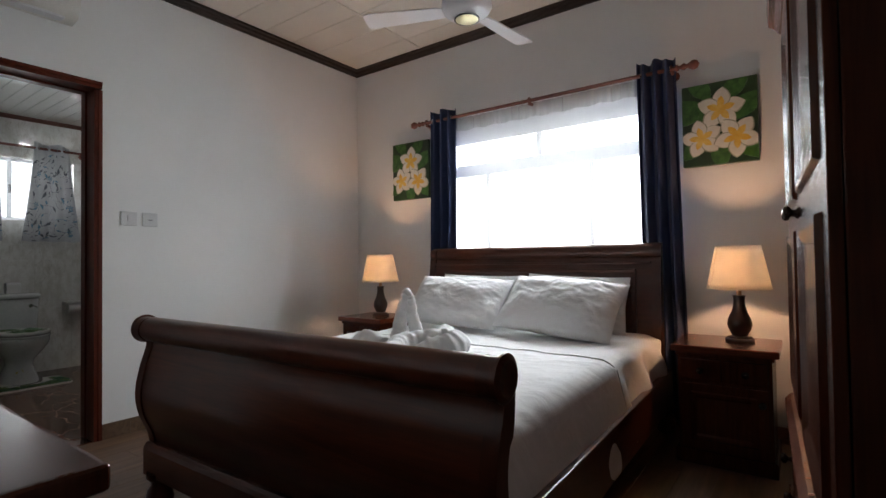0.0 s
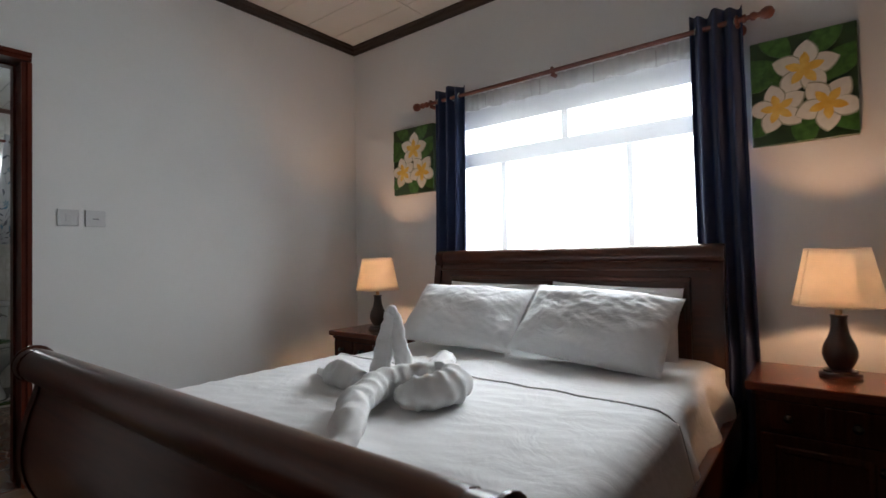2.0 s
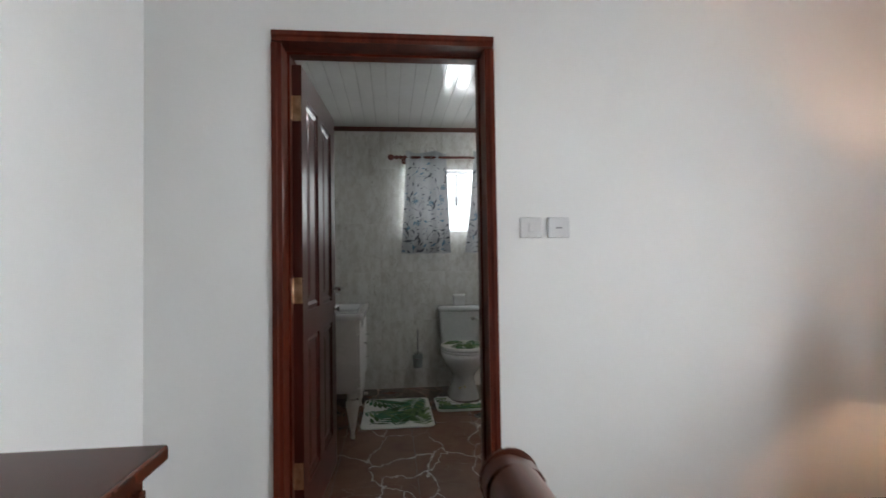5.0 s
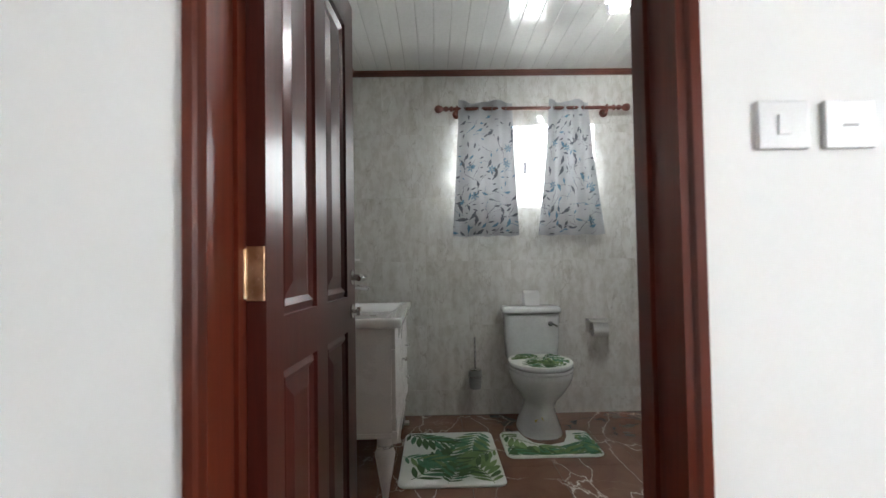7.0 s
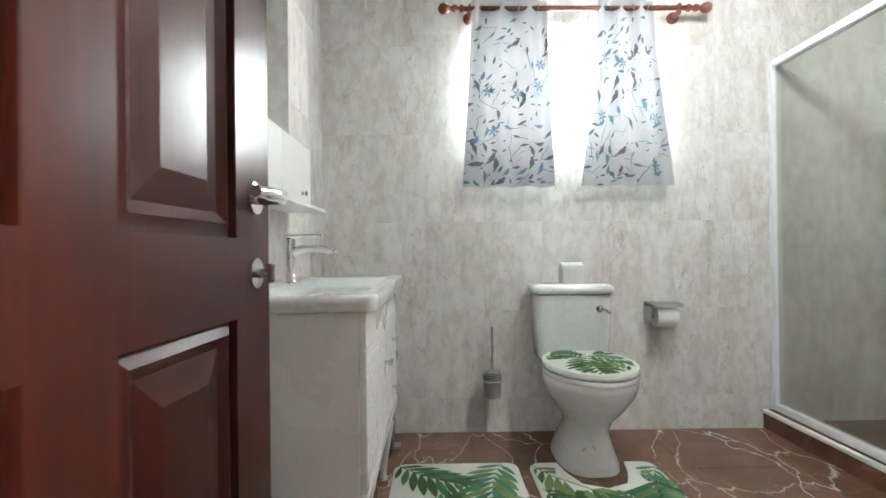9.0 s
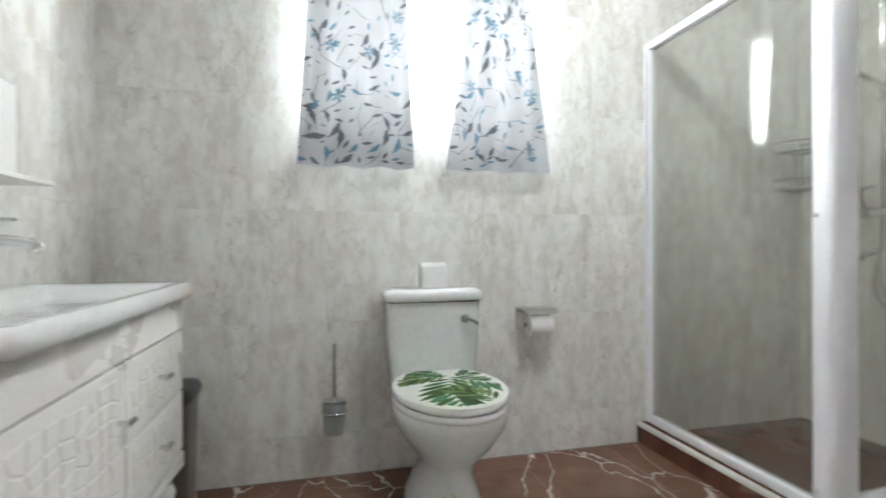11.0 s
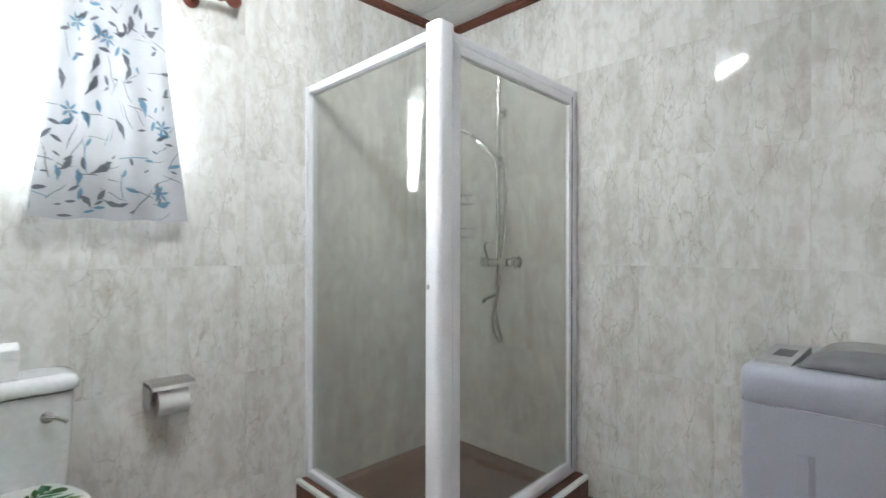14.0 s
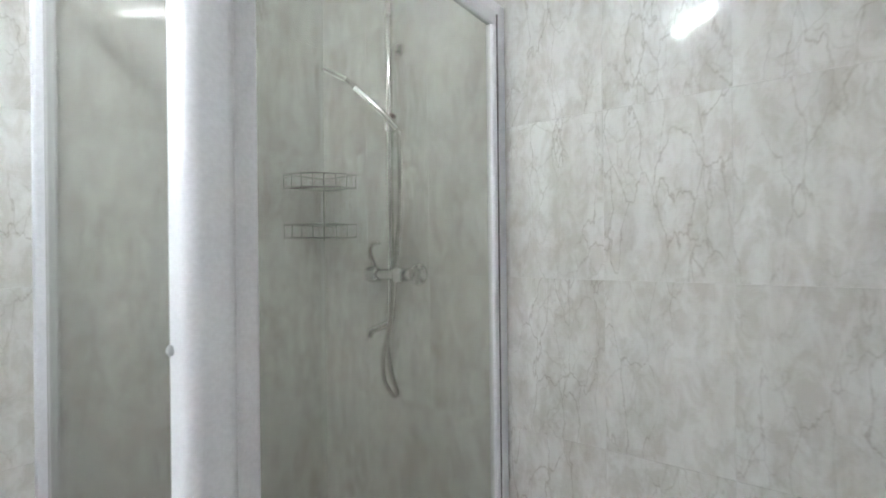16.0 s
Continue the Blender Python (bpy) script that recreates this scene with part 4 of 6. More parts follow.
# curtains
def curtain(name, label, x0, x1, xb0, xb1, y, ztop, zbot, folds, material, depth, group, along="x", swing=0.0, thick=0.004, nu=90):
    t = thing(name, label, "curtain", group=group)
    def f(u, v):
        z = ztop + (zbot - ztop) * v
        k = v ** 1.3
        a = (x0 + (x1 - x0) * u) * (1 - k) + (xb0 + (xb1 - xb0) * u) * k
        ph = 2 * math.pi * folds * u
        off = depth * math.sin(ph + 0.35 * math.sin(3 * v + u * 5)) * (0.75 + 0.35 * v) + 0.01 * hump(u * 3, v * 2, 2.0) * v
        z += 0.004 * math.sin(ph + 1.3) * v
        if v < 0.08:
            z += 0.012 * math.cos(ph * 0.5)
        return (a, y + off, z) if along == "x" else (y + off, a, z)
    part("cloth", sheet(B(), f, nu, 44), material, t, thick=thick)
    return t, f


def curtain_rod(name, label, a0, a1, c, z, along, brackets, wall):
    t = thing(name, label, "curtain rod")
    def P(a, dc=0.0, dz=0.0):
        return (a, c + dc, z + dz) if along == "x" else (c + dc, a, z + dz)
    part("rod", tube(B(), [P(a0), P(a1)], 0.0125, 16), M_ROD, t)
    for a, s in ((a0, -1), (a1, 1)):
        prof = [(0.0125, 0), (0.019, 0.003), (0.019, 0.016), (0.011, 0.02), (0.011, 0.032), (0.018, 0.038), (0.02, 0.05), (0.012, 0.062), (0.012, 0.07), (0.02, 0.078), (0.027, 0.092), (0.028, 0.105), (0.022, 0.12), (0.002, 0.13)]
        bm = lathe(B(), [(r, s * h) for r, h in prof], 20, P(a), along)
        part("finial", bm, M_ROD, t)
    for a in brackets:
        bm = tube(B(), [P(a, 0, -0.02), P(a, wall - c, -0.02)], 0.013, 12)
        ring = [P(a, 0.019 * math.cos(k * math.pi / 6), 0.019 * math.sin(k * math.pi / 6)) for k in range(13)]
        tube(bm, ring, 0.006, 8, closed=False)
        lathe(bm, [(0.03, 0), (0.03, 0.012), (0.02, 0.018)] if wall < c else [(0.03, 0), (0.03, -0.012), (0.02, -0.018)], 16, P(a, wall - c, -0.02), "y" if along == "x" else "x")
        part("bracket", bm, M_ROD, t)
    return t


RODZ = 2.145
curtain_rod("curtain_rod", "red-brown wooden curtain rod with turned finials", -2.14, -0.24, 4.39, RODZ, "x", (-2.11, -1.19, -0.26), BN)
for x0, x1, b0, b1, g in ((-2.07, -1.83, -2.13, -1.85, 1), (-0.46, -0.24, -0.44, -0.19, 2)):
    c, f = curtain("curtain", "long navy blue eyelet curtain drawn aside", x0, x1, b0, b1, 4.39, 2.215, 0.03, 3.5, M_NAVY, 0.034, "navy bedroom curtains")
    for k in range(4):
        u = (k + 0.5) / 4
        p = f(u, 0.035)
        ring = [(p[0] + 0.004 * math.sin(a), p[1] + 0.022 * math.cos(a), RODZ + 0.022 * math.sin(a)) for a in [i * math.pi / 8 for i in range(17)]]
        part("eyelet", tube(B(), ring, 0.0035, 6, closed=False), M_CHROME, c, "chrome eyelet")
sheer, f = curtain("sheer_curtain", "thin white sheer curtain across the window", -1.86, -0.42, -1.86, -0.42, 4.43, 2.13, 1.02, 22, M_SHEER, 0.006, "", nu=260, thick=0.0)
part("heading", sheet(B(), lambda u, v: (-1.86 + 1.44 * u, 4.42 + 0.007 * math.sin(2 * math.pi * 26 * u), 2.135 - 0.10 * v + 0.006 * math.sin(2 * math.pi * 9 * u) * v), 260, 4), M_HEADING, sheer, "gathered sheer heading")


# flower pictures
def flower_picture(x, z, w, h, label):
    t = thing("picture", label, "picture", x, BN - 0.002, z, 0, "frangipani pictures")
    part("canvas", box(B(), -w / 2, -0.034, 0, w / 2, 0, h, 0.003, 1), M_ART_BG, t)

    def leaf(bm, cx, cz, length, width, ang, y):
        pts = []
        for k in range(11):
            s = k / 10
            pts.append((s * length, width * math.sin(math.pi * s) ** 0.8))
        pts += [(a, -b) for a, b in pts[-2:0:-1]]
        out = []
        for a, b in pts:
            px, pz = cx + a * math.cos(ang) - b * math.sin(ang), cz + a * math.sin(ang) + b * math.cos(ang)
            out.append((min(max(px, -w / 2 + 0.002), w / 2 - 0.002), min(max(pz, 0.002), h - 0.002)))
        prism(bm, out, -0.036 - y, -0.034, "y")
    for k, (cx, cz, ln, wd, a) in enumerate(((-0.02, 0.26, 0.26, 0.06, 2.6), (0.0, 0.25, 0.28, 0.06, 0.5), (-0.05, 0.18, 0.2, 0.05, 3.9), (0.05, 0.17, 0.24, 0.055, -0.7), (0.02, 0.36, 0.2, 0.05, 0.9), (-0.04, 0.38, 0.2, 0.05, 2.2), (0.0, 0.15, 0.18, 0.05, -1.5), (-0.1, 0.3, 0.14, 0.04, 3.3))):
        bm = B()
        leaf(bm, cx, cz, ln, wd, a, 0.0004 * (k + 1))
        part("painted_leaf", bm, M_ART_LEAF, t)
    for n, (cx, cz, r, a0) in enumerate(((0.01, h * 0.66, 0.125, 0.2), (-0.09, h * 0.33, 0.112, 0.5), (0.09, h * 0.31, 0.12, 0.9))):
        for k in range(5):
            a = a0 + 2 * math.pi * k / 5
            bm = B()
            leaf(bm, cx, cz, r * 1.03, r * 0.375, a, 0.0043 + 0.001 * n + 0.00015 * k)
            edge = part("petal", bm, M_PETAL_EDGE, t)
            bm = B()
            leaf(bm, cx, cz, r, r * 0.34, a + 0.03, 0.0044 + 0.001 * n + 0.00015 * k)
            part("petal_face", bm, M_PETAL, edge)
            if n < 3:
                bm = B()
                leaf(bm, cx, cz, r * 0.6, r * 0.15, a + 0.06, 0.0054 + 0.001 * n + 0.0001 * k)
                part("petal_throat", bm, M_PETAL_Y, t, "yellow throat of a petal")
    return t


flower_picture(-2.335, 1.545, 0.39, 0.485, "canvas picture of three white frangipani flowers")
flower_picture(-0.025, 1.555, 0.385, 0.48, "canvas picture of three white frangipani flowers")

# wardrobe
ward = thing("wardrobe", "tall polished mahogany wardrobe with panelled doors", "wardrobe", 0.336, 2.95, 0, 2.7)
WD, WL = 0.56, 1.50           # depth along x, length along y
part("carcass", box(B(), 0.022, -WL / 2, 0.0, WD, WL / 2, 2.0, 0.004), M_WARD, ward)
bm = prism(B(), [(-0.055, 2.06), (-0.05, 2.0), (-0.03, 1.985), (-0.012, 1.96), (0.02, 1.95), (WD + 0.01, 1.95), (WD + 0.01, 2.06)], -WL / 2 - 0.03, WL / 2 + 0.03, "y")
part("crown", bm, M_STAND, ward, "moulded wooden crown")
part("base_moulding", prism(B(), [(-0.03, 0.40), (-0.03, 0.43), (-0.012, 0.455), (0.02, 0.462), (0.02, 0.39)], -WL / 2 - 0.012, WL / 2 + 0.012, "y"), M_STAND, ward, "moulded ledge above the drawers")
part("plinth", box(B(), -0.025, -WL / 2 - 0.012, 0, 0.02, WL / 2 + 0.012, 0.08, 0.005), M_WARD, ward)
for k in range(2):
    y0, y1 = -WL / 2 + k * WL / 2 + 0.004, -WL / 2 + (k + 1) * WL / 2 - 0.004
    bm = box(B(), 0.0, y0, 0.47, 0.021, y1, 1.945, 0.003)
    for z0, z1 in ((0.53, 1.10), (1.19, 1.89)):
        sub = B()
        raised_panel(sub, y0 + 0.08, z0, y1 - 0.08, z1, 0.0, -1, 0.05, -0.012)
        for v in sub.verts:
            v.co = Vector((v.co.y, v.co.x, v.co.z))
        tmp = bpy.data.meshes.new("tmp")
        sub.to_mesh(tmp)
        sub.free()
        bm.from_mesh(tmp)
        bpy.data.meshes.remove(tmp)
    d = part("door", bm, M_WARD, ward)
    part("knob", knob(B(), 0.0, y1 - 0.04 if k == 0 else y0 + 0.04, 1.145, (-1, 0), 0.019, 0.042), M_BRONZE, d, "dark turned knob")
    dr = part("drawer", box(B(), -0.012, y0, 0.1, 0.021, y1, 0.385, 0.005), M_WARD, ward)
    for q in (0.25, 0.75):
        part("knob", knob(B(), -0.012, y0 + (y1 - y0) * q, 0.25, (-1, 0), 0.019, 0.042), M_BRONZE, dr, "dark turned knob")

# dresser
dresser = thing("dresser", "dark mahogany dresser with polished top and drawers", "dresser", -1.245, BS + 0.005, 0, 0)
DW, DD, DH = 0.885, 0.46, 0.78
part("top", box(B(), -DW, 0, DH - 0.035, DW, DD, DH, 0.009, 3), M_WARD, dresser)
part("body", box(B(), -DW + 0.04, 0.002, 0.06, DW - 0.04, DD - 0.035, DH - 0.036, 0.003), M_WARD, dresser)
part("plinth", box(B(), -DW + 0.03, 0.002, 0, DW - 0.03, DD - 0.02, 0.06, 0.004), M_WARD, dresser)
for i in range(3):
    for j in range(3):
        x0, x1 = -DW + 0.06 + i * (2 * DW - 0.12) / 3 + 0.006, -DW + 0.06 + (i + 1) * (2 * DW - 0.12) / 3 - 0.006
        z0, z1 = 0.08 + j * 0.215, 0.08 + (j + 1) * 0.215 - 0.012
        d = part("drawer", box(B(), x0, DD - 0.036, z0, x1, DD - 0.016, z1, 0.005), M_WARD, dresser)
        for s in (0.25, 0.75):
            part("knob", knob(B(), x0 + (x1 - x0) * s, DD - 0.016, (z0 + z1) / 2, (0, 1)), M_BRONZE, d, "dark turned knob")

# light switches
for y0, label in ((2.487, "white rocker light switch plate"), (2.607, "white blank switch plate with a small slot")):
    s = thing("light_switch", label, "light switch", BW, y0, 1.262, 0, "switches beside the bathroom door")
    part("plate", box(B(), 0, 0, 0, 0.009, 0.092, 0.086, 0.004, 3), M_PLASTIC, s)
    if y0 < 2.5:
        part("rocker", box(B(), 0.0085, 0.035, 0.025, 0.0125, 0.057, 0.061, 0.0015), M_PLASTIC, s)
    else:
        part("slot", box(B(), 0.0085, 0.032, 0.038, 0.0105, 0.06, 0.044, 0.001), M_SEAL, s, "grey indicator slot")

# ceiling fan
fan = thing("ceiling_fan", "white three-bladed ceiling fan", "ceiling fan", -1.18, 3.57, 2.42)
part("canopy", lathe(B(), [(0.06, 0.38), (0.06, 0.34), (0.03, 0.30)], 24), M_FAN, fan)
part("downrod", lathe(B(), [(0.013, 0.31), (0.013, 0.1)], 16), M_FAN, fan)
part("hub", lathe(B(), [(0.03, 0.13), (0.1, 0.12), (0.14, 0.09), (0.145, 0.05), (0.13, 0.02), (0.11, 0.005), (0.072, -0.012), (0.07, -0.016)], 40), M_FAN, fan)
badge = part("badge", lathe(B(), [(0.068, -0.0165), (0.068, -0.02), (0.06, -0.023), (0.0005, -0.023)], 40), M_BADGE, fan, "round cream badge")
part("badge_rim", lathe(B(), [(0.069, -0.014), (0.073, -0.016), (0.073, -0.02), (0.069, -0.021)], 40), M_BLACK, badge)
for a in (84, 204, 324):
    bm = B()
    pts = [(0.11, 0.035), (0.2, 0.05), (0.56, 0.068), (0.6, 0.064), (0.612, 0.05), (0.612, -0.05), (0.6, -0.064), (0.56, -0.068), (0.2, -0.05), (0.11, -0.035)]
    prism(bm, pts, 0.02, 0.027, "z")
    bmesh.ops.transform(bm, matrix=pose(0, 0, 0.015, 0, 0, a) @ pose(0, 0, 0, 9, 0, 0), verts=bm.verts[:])
    part("blade", bm, M_FAN, fan)

# air conditioner above the bathroom door
ac = thing("air_conditioner", "cream wall air conditioner above the bathroom door", "air conditioner", BW, 1.42, 2.36)
bm = prism(B(), [(0, 0.04), (0.06, 0.0), (0.15, 0.01), (0.19, 0.06), (0.2, 0.14), (0.19, 0.24), (0.16, 0.28), (0, 0.28)], 0.0, 0.80, "y", True)
body = part("casing", bm, M_CEIL, ac)
part("louvre", box(B(), 0.09, 0.06, -0.003, 0.15, 0.74, 0.012, 0.003), M_PLASTIC, body)

# ---- bathroom things ----
# door leaf, open into the bathroom
HINGE = (-3.142, DOOR[0] + 0.052)
leaf = thing("door", "red-brown six-panel wooden door standing open", "door", HINGE[0], HINGE[1], 0.006, 176.8)
LW, LH, LT = 0.82, 2.02, 0.04


def leaf_body():
    bm = B()
    xs = [0, 0.095, 0.345, 0.45, 0.70, LW]
    zs = [0, 0.2, 0.835, 0.955, 1.90, LH]
    for i in range(5):
        for j in range(5):
            hole = i in (1, 3) and j in (1, 3)
            box(bm, xs[i], -LT + (0.013 if hole else 0), zs[j], xs[i + 1], 0 - (0.013 if hole else 0), zs[j + 1])
    bmesh.ops.remove_doubles(bm, verts=bm.verts[:], dist=0.0001)
    for i in (1, 3):
        for j in (1, 3):
            for yy, s in ((-LT + 0.004, -1), (-0.004, 1)):
                ring = []
                for inset, d in ((0.0, 0.009), (0.02, 0.0), (0.035, 0.009), (0.075, 0.0)):
                    ring.append([bm.verts.new((a, yy - s * d, b)) for a, b in ((xs[i] + inset, zs[j] + inset), (xs[i + 1] - inset, zs[j] + inset), (xs[i + 1] - inset, zs[j + 1] - inset), (xs[i] + inset, zs[j + 1] - inset))])
                for a, b in zip(ring, ring[1:]):
                    for k in range(4):
                        bm.faces.new((a[k], a[(k + 1) % 4], b[(k + 1) % 4], b[k]))
                bm.faces.new(ring[-1])
    return bm


body = part("leaf", leaf_body(), M_DOOR, leaf)
for yy, s in ((-LT, -1), (0.0, 1)):
    bm = lathe(B(), [(0.026, 0), (0.026, s * 0.006), (0.012, s * 0.008), (0.011, s * 0.05)], 20, (LW - 0.06, yy, 1.02), "y")
    tube(bm, spline([(LW - 0.06, yy + s * 0.045, 1.02), (LW - 0.085, yy + s * 0.052, 1.02), (LW - 0.165, yy + s * 0.048, 1.018)], 6), [0.011] * 10 + [0.009] * 3, 12)
    part("door_handle", bm, M_CHROME, leaf, "chrome lever handle")
    bm = lathe(B(), [(0.024, 0), (0.024, s * 0.006), (0.008, s * 0.007), (0.007, s * 0.02)], 20, (LW - 0.06, yy, 0.90), "y")
    box(bm, LW - 0.066, yy + s * 0.02, 0.885, LW - 0.054, yy + s * 0.034, 0.915, 0.003)
    part("thumb_turn", bm, M_CHROME, leaf, "chrome thumb turn")
for z in (0.22, 1.0, 1.78):
    bm = tube(B(), [(-0.006, 0.002, z), (-0.006, 0.002, z + 0.1)], 0.006, 10)
    box(bm, -0.004, -0.038, z - 0.005, -0.0005, 0.0, z + 0.105, 0.001, 1)
    for k in range(4):
        lathe(bm, [(0.004, 0), (0.004, -0.0025), (0.001, -0.003)], 8, (-0.004, -0.01 - 0.014 * (k % 2), z + 0.015 + 0.023 * k), "x")
    part("hinge", bm, M_BRASS, leaf, "brass hinge")

# window curtains with printed birds and leaves
curtain_rod("curtain_rod", "short red-brown wooden rod with turned finials", 2.06, 3.19, -5.585, 2.155, "y", (2.09, 3.15), TW)


def motif(bm, f, u, v, size, kind, r, lift):
    """A small printed leaf, bird or twig laid on the cloth."""
    pts = []
    if kind == "leaf":
        for k in range(9):
            s = k / 8
            pts.append((s - 0.5, 0.16 * math.sin(math.pi * s) ** 0.9))
        pts += [(a, -b) for a, b in pts[-2:0:-1]]
    elif kind == "bird":
        pts = [(-0.75, -0.06), (-0.3, 0.05), (0.0, 0.26), (0.25, 0.27), (0.42, 0.38), (0.56, 0.34), (0.7, 0.27), (0.55, 0.2), (0.4, -0.02), (0.15, -0.2), (-0.2, -0.16)]
    else:
        pts = [(-0.9, -0.02), (-0.3, 0.06), (0.3, 0.02), (0.9, 0.16), (0.3, 0.07), (-0.3, 0.11), (-0.9, 0.02)]
    out = []
    du, dv = size / 0.42, size / 0.92
    for a, b in pts:
        x, y = a * math.cos(r) - b * math.sin(r), a * math.sin(r) + b * math.cos(r)
        uu, vv = min(0.995, max(0.005, u + x * du)), min(0.99, max(0.1, v - y * dv))
        p = f(uu, vv)
        out.append((p[0] + lift, p[1], p[2]))
    vs = [bm.verts.new(p) for p in out]
    c = f(u, min(0.99, max(0.1, v)))
    cv = bm.verts.new((c[0] + lift, c[1], c[2])) if kind != "twig" else None
    if cv:
        for k in range(len(vs)):
            bm.faces.new((cv, vs[k], vs[(k + 1) % len(vs)]))
    else:
        bm.faces.new((vs[0], vs[1], vs[5], vs[6]))
        bm.faces.new((vs[1], vs[2], vs[4], vs[5]))
        bm.faces.new((vs[2], vs[3], vs[4]))


rng = random.Random(11)
for y0, y1, b0, b1 in ((2.10, 2.48, 2.045, 2.51), (2.74, 3.02, 2.645, 3.115)):
    c, f = curtain("curtain", "short white bathroom curtain printed with grey-blue birds", y0, y1, b0, b1, -5.585, 2.205, 1.255, 3.0, M_PRINT, 0.018, "printed bathroom curtains", "y", thick=0.0)
    grey, blue = B(), B()
    for i in range(11):
        for j in range(22):
            u, v = (i + 0.5 + rng.uniform(-0.45, 0.45)) / 11, 0.1 + 0.9 * (j + 0.5 + rng.uniform(-0.45, 0.45)) / 22
            if rng.random() > 0.42 + 0.4 * v:
                continue
            kind = rng.choice(["leaf", "leaf", "leaf", "twig", "twig", "bird"])
            size = {"leaf": rng.uniform(0.018, 0.046), "twig": rng.uniform(0.03, 0.07), "bird": rng.uniform(0.036, 0.055)}[kind]
            motif(blue if rng.random() < 0.22 else grey, f, u, v, size, kind, rng.uniform(-0.6, 1.9), 0.003)
    for k in range(5):
        u, v = rng.uniform(0.1, 0.9), rng.uniform(0.25, 0.92)
        for q in range(6):
            a = q * math.pi / 3 + u
            motif(blue, f, u + 0.04 * math.cos(a), v + 0.018 * math.sin(a), 0.03, "leaf", -a, 0.0035)
    tagged(part("grey_print", grey, M_BIRD_G, c, "grey printed birds and twigs"), kind="stuff")
    tagged(part("blue_print", blue, M_BIRD_B, c, "blue printed flowers"), kind="stuff")
    for k in range(4):
        p = f((k + 0.5) / 4, 0.05)
        ring = [(-5.585 + 0.02 * math.cos(a), p[1] + 0.004 * math.sin(a), 2.155 + 0.02 * math.sin(a)) for a in [i * math.pi / 8 for i in range(17)]]
        part("eyelet", tube(B(), ring, 0.0032, 6, closed=False), M_CHROME, c, "chrome eyelet")

# toilet
toilet = thing("toilet", "white ceramic close-coupled toilet", "toilet", -5.645, 2.568, 0)


def loft(bm, rings):
    made = [[bm.verts.new(p) for p in r] for r in rings]
    n = len(made[0])
    for a, b in zip(made, made[1:]):
        for k in range(n):
            bm.faces.new((a[k], a[(k + 1) % n], b[(k + 1) % n], b[k])).smooth = True
    bm.faces.new(made[0][::-1])
    bm.faces.new(made[-1])
    return bm


def oval(cx, hx, hy, z, n=36, flat=0.0, power=2.0):
    """An egg-shaped ring, blunter at the back."""
    out = []
    for k in range(n):
        a = 2 * math.pi * k / n
        c, s = math.cos(a), math.sin(a)
        e = 2.0 / power
        x = hx * math.copysign(abs(c) ** e, c)
        if c < 0:
            x *= 1 - flat
        out.append((cx + x, hy * math.copysign(abs(s) ** e, s), z))
    return out


bm = loft(B(), [oval(0.30, 0.22, 0.135, 0.0, power=2.6), oval(0.30, 0.215, 0.13, 0.03, power=2.6), oval(0.31, 0.185, 0.105, 0.1, power=2.4), oval(0.325, 0.165, 0.092, 0.16), oval(0.345, 0.175, 0.105, 0.21), oval(0.37, 0.215, 0.15, 0.27), oval(0.385, 0.25, 0.185, 0.33), oval(0.39, 0.262, 0.196, 0.37), oval(0.39, 0.262, 0.196, 0.392), oval(0.39, 0.25, 0.185, 0.4)])
box(bm, 0.01, -0.1, 0.22, 0.2, 0.1, 0.398, 0.03, 3)
part("bowl", bm, M_CERAMIC, toilet)
bm = loft(B(), [oval(0.10, 0.082, 0.158, 0.40, power=7), oval(0.10, 0.086, 0.17, 0.42, power=7), oval(0.10, 0.092, 0.18, 0.55, power=7), oval(0.102, 0.096, 0.186, 0.72, power=7)])
cistern = part("cistern", bm, M_CERAMIC, toilet)
bm = loft(B(), [oval(0.104, 0.098, 0.188, 0.723, power=7), oval(0.104, 0.107, 0.198, 0.73, power=7), oval(0.104, 0.107, 0.198, 0.752, power=7), oval(0.104, 0.10, 0.19, 0.766, power=6), oval(0.104, 0.07, 0.16, 0.772, power=5)])
part("cistern_lid", bm, M_CERAMIC, cistern)
bm = lathe(B(), [(0.017, 0), (0.017, 0.012), (0.009, 0.016), (0.009, 0.026)], 16, (0.195, 0.115, 0.655), "x")
tube(bm, spline([(0.216, 0.11, 0.657), (0.222, 0.135, 0.652), (0.225, 0.16, 0.636)], 5), 0.0085, 10, 0.7)
part("flush_lever", bm, M_CHROME, cistern, "chrome flush lever")
seat = part("seat", loft(B(), [oval(0.395, 0.262, 0.196, 0.402), oval(0.395, 0.268, 0.2, 0.41), oval(0.395, 0.266, 0.199, 0.42), oval(0.395, 0.26, 0.194, 0.423)]), M_CERAMIC, toilet)
lid = part("lid", loft(B(), [oval(0.395, 0.258, 0.192, 0.426), oval(0.395, 0.265, 0.198, 0.433), oval(0.395, 0.264, 0.197, 0.444), oval(0.395, 0.255, 0.19, 0.449)]), M_CERAMIC, toilet)
tape_bm = box(B(), -0.0015, -0.026, -0.01, 0.0015, 0.026, 0.01)
bmesh.ops.transform(tape_bm, matrix=pose(0.486, -0.032, 0.105, 25, 0, -16), verts=tape_bm.verts[:])
part("tape", tape_bm, M_TAPE, toilet, "strip of yellow tape")


